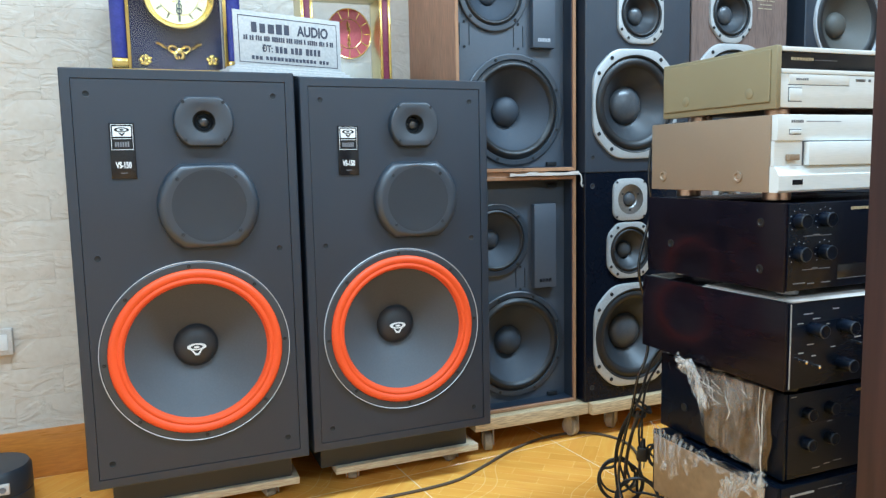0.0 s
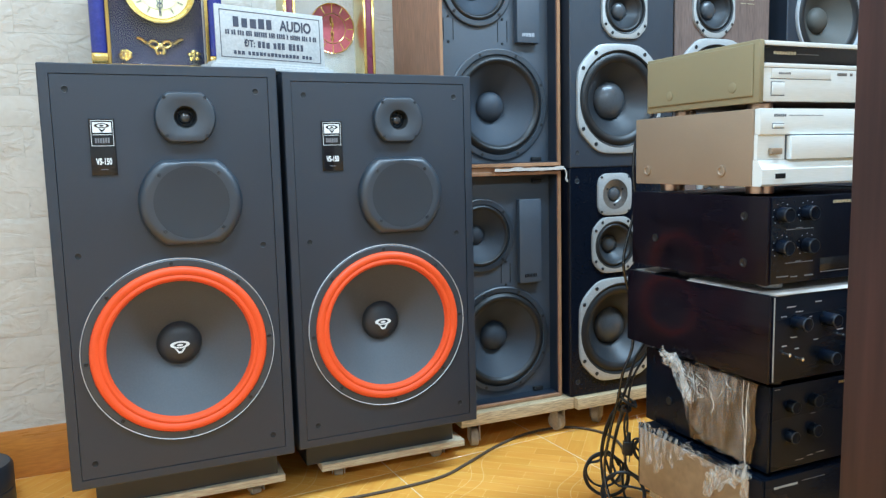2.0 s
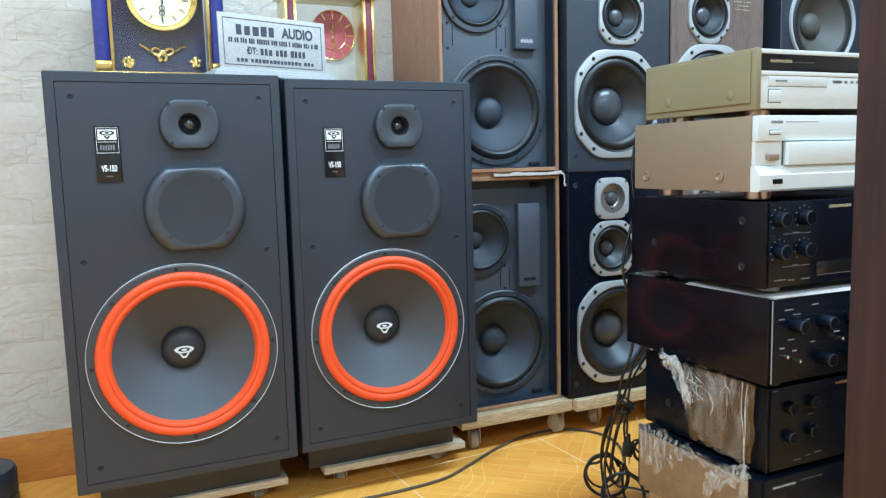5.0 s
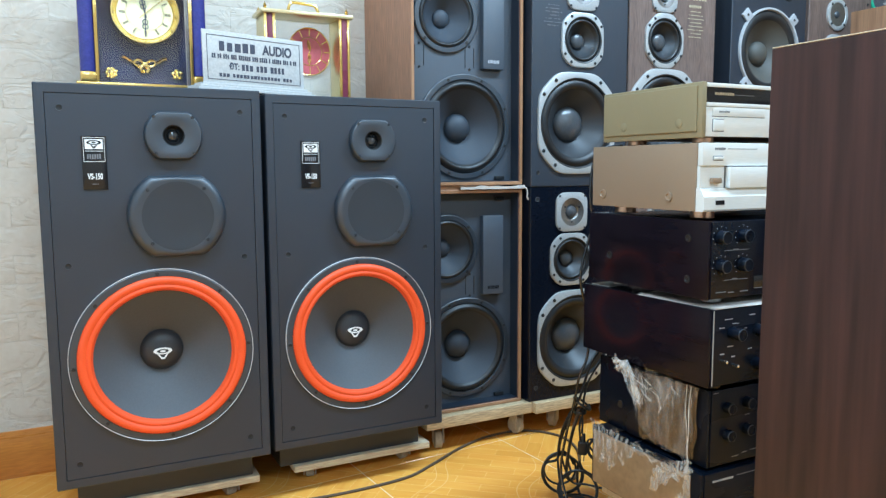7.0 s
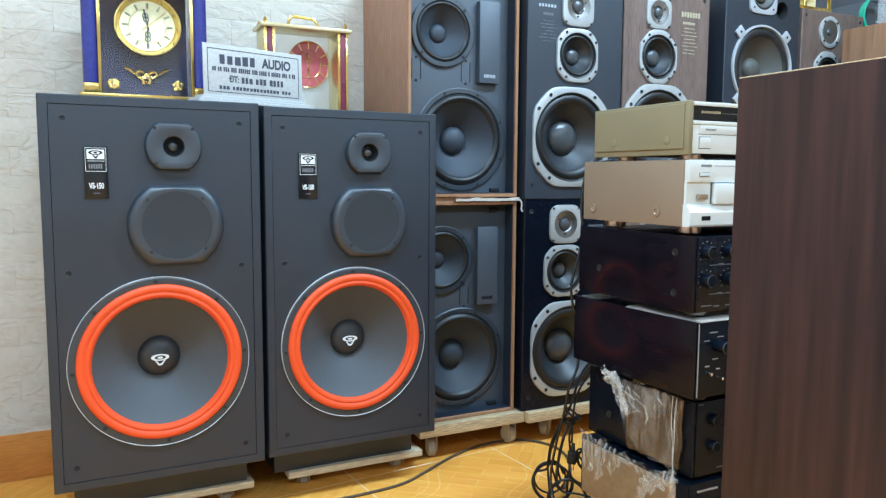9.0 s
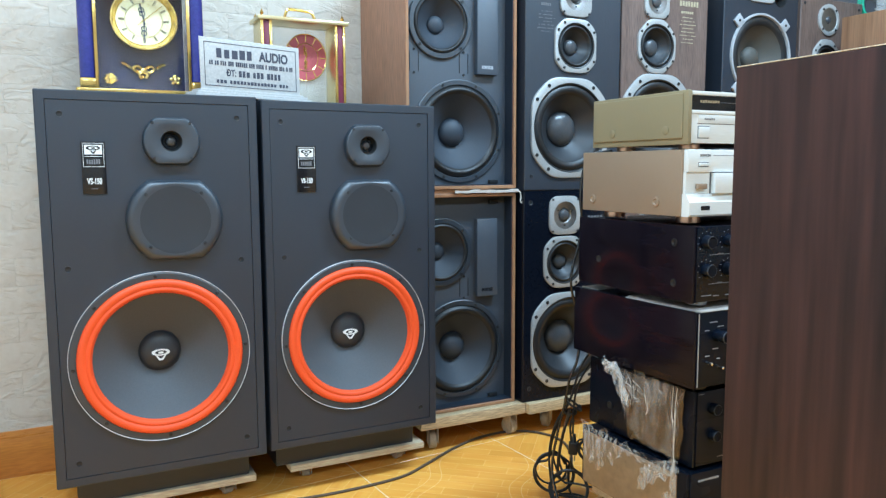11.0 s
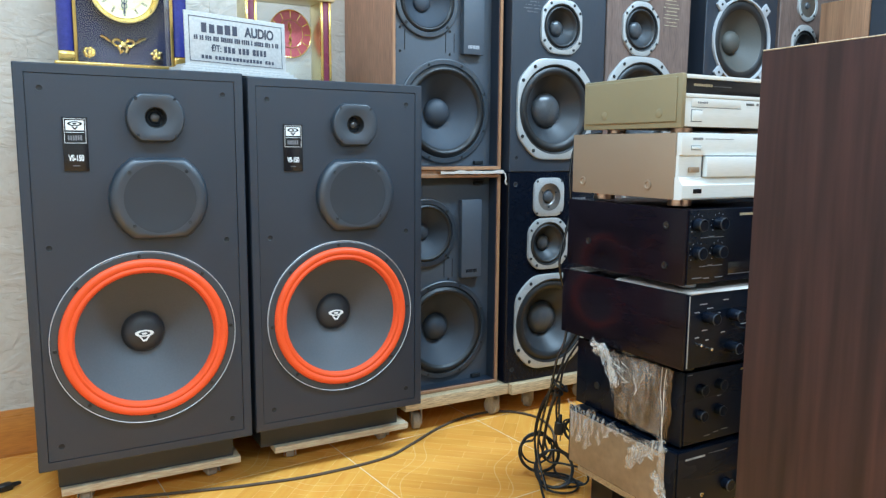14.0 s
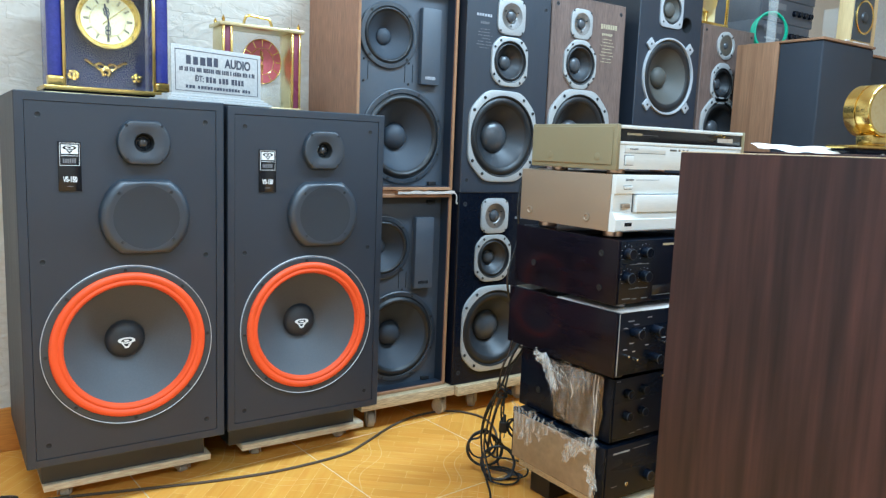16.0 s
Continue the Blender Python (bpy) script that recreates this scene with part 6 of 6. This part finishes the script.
tagged(part("hanging_cable", tube([(1.19, 1.40, 0.938), (1.150, 1.43, 0.929), (1.130, 1.43, 0.900), (1.121, 1.43, 0.868), (1.118, 1.43, 0.817), (1.124, 1.43, 0.761), (1.118, 1.43, 0.719), (1.096, 1.43, 0.645), (1.094, 1.43, 0.600), (1.113, 1.43, 0.530), (1.122, 1.43, 0.488), (1.117, 1.43, 0.416), (1.100, 1.44, 0.36), (1.098, 1.455, 0.294), (1.092, 1.48, 0.20), (1.085, 1.49, 0.10), (1.08, 1.44, 0.012)], 0.0034, 8, 6), CABLE_GLOSS), "glossy black mains cable hanging down beside the player stack", "cable")


def ring_pts(cx, cy, cz, r, turns, lean, turn, start=0.0, drift=0.0, rise=0.0):
    out = []
    for i in range(int(turns * 10) + 1):
        a = start + 2 * math.pi * i / 10
        v = Matrix.Rotation(turn, 3, "Z") @ (Matrix.Rotation(lean, 3, "X") @ Vector((r * math.cos(a) * (1 + drift * i), r * math.sin(a) * (1 + 0.5 * drift * i), 0)))
        out.append((cx + v.x, cy + v.y, max(0.005, cz + v.z + rise * i)))
    return out


TANGLE = [
    (0.0034, [(1.17, 1.44, 0.43), (1.142, 1.452, 0.38), (1.122, 1.464, 0.30), (1.108, 1.49, 0.24), (1.104, 1.52, 0.17), (1.112, 1.545, 0.11)] + ring_pts(1.118, 1.53, 0.074, 0.050, 1.7, 1.5, -0.68, 2.6, 0.006) + [(1.15, 1.50, 0.03), (1.17, 1.47, 0.008), (1.20, 1.44, 0.006)]),
    (0.0029, [(1.18, 1.44, 0.41), (1.140, 1.455, 0.34), (1.130, 1.462, 0.27), (1.129, 1.461, 0.23), (1.128, 1.461, 0.205)]),
    (0.0032, [(1.126, 1.468, 0.26), (1.116, 1.49, 0.19), (1.118, 1.505, 0.12)] + ring_pts(1.126, 1.472, 0.050, 0.047, 2.6, 1.25, -0.68, 2.0, 0.004) + ring_pts(1.135, 1.462, 0.012, 0.052, 1.0, 0.1, 0.2, 1.5) + [(1.20, 1.45, 0.006)]),
    (0.0032, [(1.124, 1.466, 0.30), (1.100, 1.50, 0.22), (1.096, 1.52, 0.14), (1.095, 1.51, 0.07), (1.080, 1.47, 0.02), (1.05, 1.41, 0.005), (1.015, 1.35, 0.005), (1.02, 1.27, 0.005), (1.07, 1.20, 0.005), (1.15, 1.16, 0.005)]),
    (0.0029, ring_pts(1.128, 1.462, 0.285, 0.022, 1.8, 0.6, 1.0, 0.4, 0.02) + [(1.128, 1.47, 0.23), (1.135, 1.475, 0.17), (1.14, 1.48, 0.11), (1.165, 1.455, 0.085), (1.195, 1.43, 0.055), (1.20, 1.42, 0.02), (1.17, 1.435, 0.006), (1.12, 1.46, 0.006)]),
    (0.0027, ring_pts(1.165, 1.432, 0.165, 0.028, 2.4, 1.45, -0.68, 0.2, 0.01) + [(1.19, 1.43, 0.10), (1.21, 1.43, 0.02)]),
    (0.0029, ring_pts(1.110, 1.532, 0.090, 0.040, 1.2, 1.4, -0.4, 0.2, 0.01) + [(1.13, 1.51, 0.06), (1.16, 1.48, 0.055), (1.19, 1.45, 0.05)]),
]
for rad, pts in TANGLE:
    tagged(part("tangled_cable", tube(pts, rad, 7, 4), CABLE_BLACK), "tangled black mains cable heaped beside the amplifier stack", "cable", "cable tangle")
tagged(part("cable_tie", lathe([(0.016, -0.004), (0.017, 0), (0.016, 0.004), (0.015, 0)], 1.124, 0.262, 20, "z", cy=1.466), CABLE_BLACK), "black plastic tie round the hanging cables", "cable tie")

tower = thing("socket_tower", pose(-0.328, 2.2, 0), "round black extension socket tower, dusty, near the wall", "socket")
part("body", lathe([(0, 0), (0.088, 0), (0.092, 0.006), (0.092, 0.050), (0.089, 0.053), (0.092, 0.056), (0.092, 0.108), (0.086, 0.118), (0.06, 0.121), (0, 0.122)], 0, 0, 48, "z"), BLACK_PLASTIC, tower)
part("socket_face", box(0.0, 0.052, -0.0945, -0.082, 0.068, 0.094, 0.003), PAPER, tower)
for x in (0.016, 0.037):
    part("socket_hole", lathe([(0.008, -0.0948), (0.007, -0.0965), (0.004, -0.0955), (0, -0.095)], x, 0.081, 16), GREY_PRINT, tower)
part("knob_top", lathe([(0.014, 0.12), (0.013, 0.140), (0, 0.142)], 0.005, 0, 20, "z", cy=-0.03), BLACK_PLASTIC, tower)


# ---- bricks of the wall and tiles of the floor ----
ROW, LEN = 0.0823, 0.25
brick_meshes = []
brng = random.Random(5)
for k in range(8):
    bm = bmesh.new()
    nx, nz = 5, 3
    g = [[None] * (nz + 1) for _ in range(nx + 1)]
    for i in range(nx + 1):
        for j in range(nz + 1):
            edge_v = i in (0, nx) or j in (0, nz)
            x = (i / nx - 0.5) * (LEN - 0.0007) + (0 if edge_v else brng.uniform(-0.01, 0.01))
            z = (j / nz - 0.5) * (ROW - 0.0006) + (0 if edge_v else brng.uniform(-0.006, 0.006))
            g[i][j] = bm.verts.new((x, -0.0026 - brng.uniform(0, 0.0006) if edge_v else -0.0030 - brng.uniform(0, 0.0022), z))
    for i in range(nx):
        for j in range(nz):
            bm.faces.new((g[i][j], g[i + 1][j], g[i + 1][j + 1], g[i][j + 1]))
    rim = [g[i][0] for i in range(nx + 1)] + [g[nx][j] for j in range(1, nz + 1)] + [g[i][nz] for i in range(nx - 1, -1, -1)] + [g[0][j] for j in range(nz - 1, 0, -1)]
    low = [bm.verts.new((v.co.x * 1.005, 0, v.co.z * 1.012)) for v in rim]
    rim = [bm.verts.new(v.co) for v in rim]
    for i in range(len(rim)):
        j = (i + 1) % len(rim)
        bm.faces.new((rim[j], rim[i], low[i], low[j]))
    me = bpy.data.meshes.new("brick")
    bm.normal_update()
    bm.to_mesh(me)
    bm.free()
    me.materials.append(BRICK)
    me.polygons.foreach_set("use_smooth", [True] * len(me.polygons))
    brick_meshes.append(me)
r = 0
z = 0.1510 + ROW / 2 - ROW
while z < 1.9:
    for c in range(-4, 5):
        b = new("brick", brick_meshes[brng.randrange(8)])
        b.location = (-0.04 + c * LEN + (LEN / 2 if r % 2 else 0), WALL_Y - 0.0005, z)
        if brng.random() < 0.5:
            b.rotation_euler = (0, math.pi, 0)
        b.parent = wall_north
    z += ROW
    r += 1

bm = box(-0.2488, 0.2488, -0.2488, 0.2488, -0.01, 0.0, 0.0012, 1)
tile_me = bpy.data.meshes.new("tile")
bm.to_mesh(tile_me)
bm.free()
tile_me.materials.append(TILE)
grid = pose(*TILE_CORNER, 0, 0, 0, math.degrees(TILE_TURN))
for i in range(-8, 9):
    for j in range(-12, 3):
        at = grid @ Vector((0.25 + 0.5 * i, 0.25 + 0.5 * j, 0))
        if X0 - 0.3 < at.x < X1 + 0.3 and Y0 - 0.3 < at.y < WALL_Y + 0.3:
            t = new("tile", tile_me)
            t.location = at
            t.rotation_euler = (0, 0, TILE_TURN)
            t.parent = floor
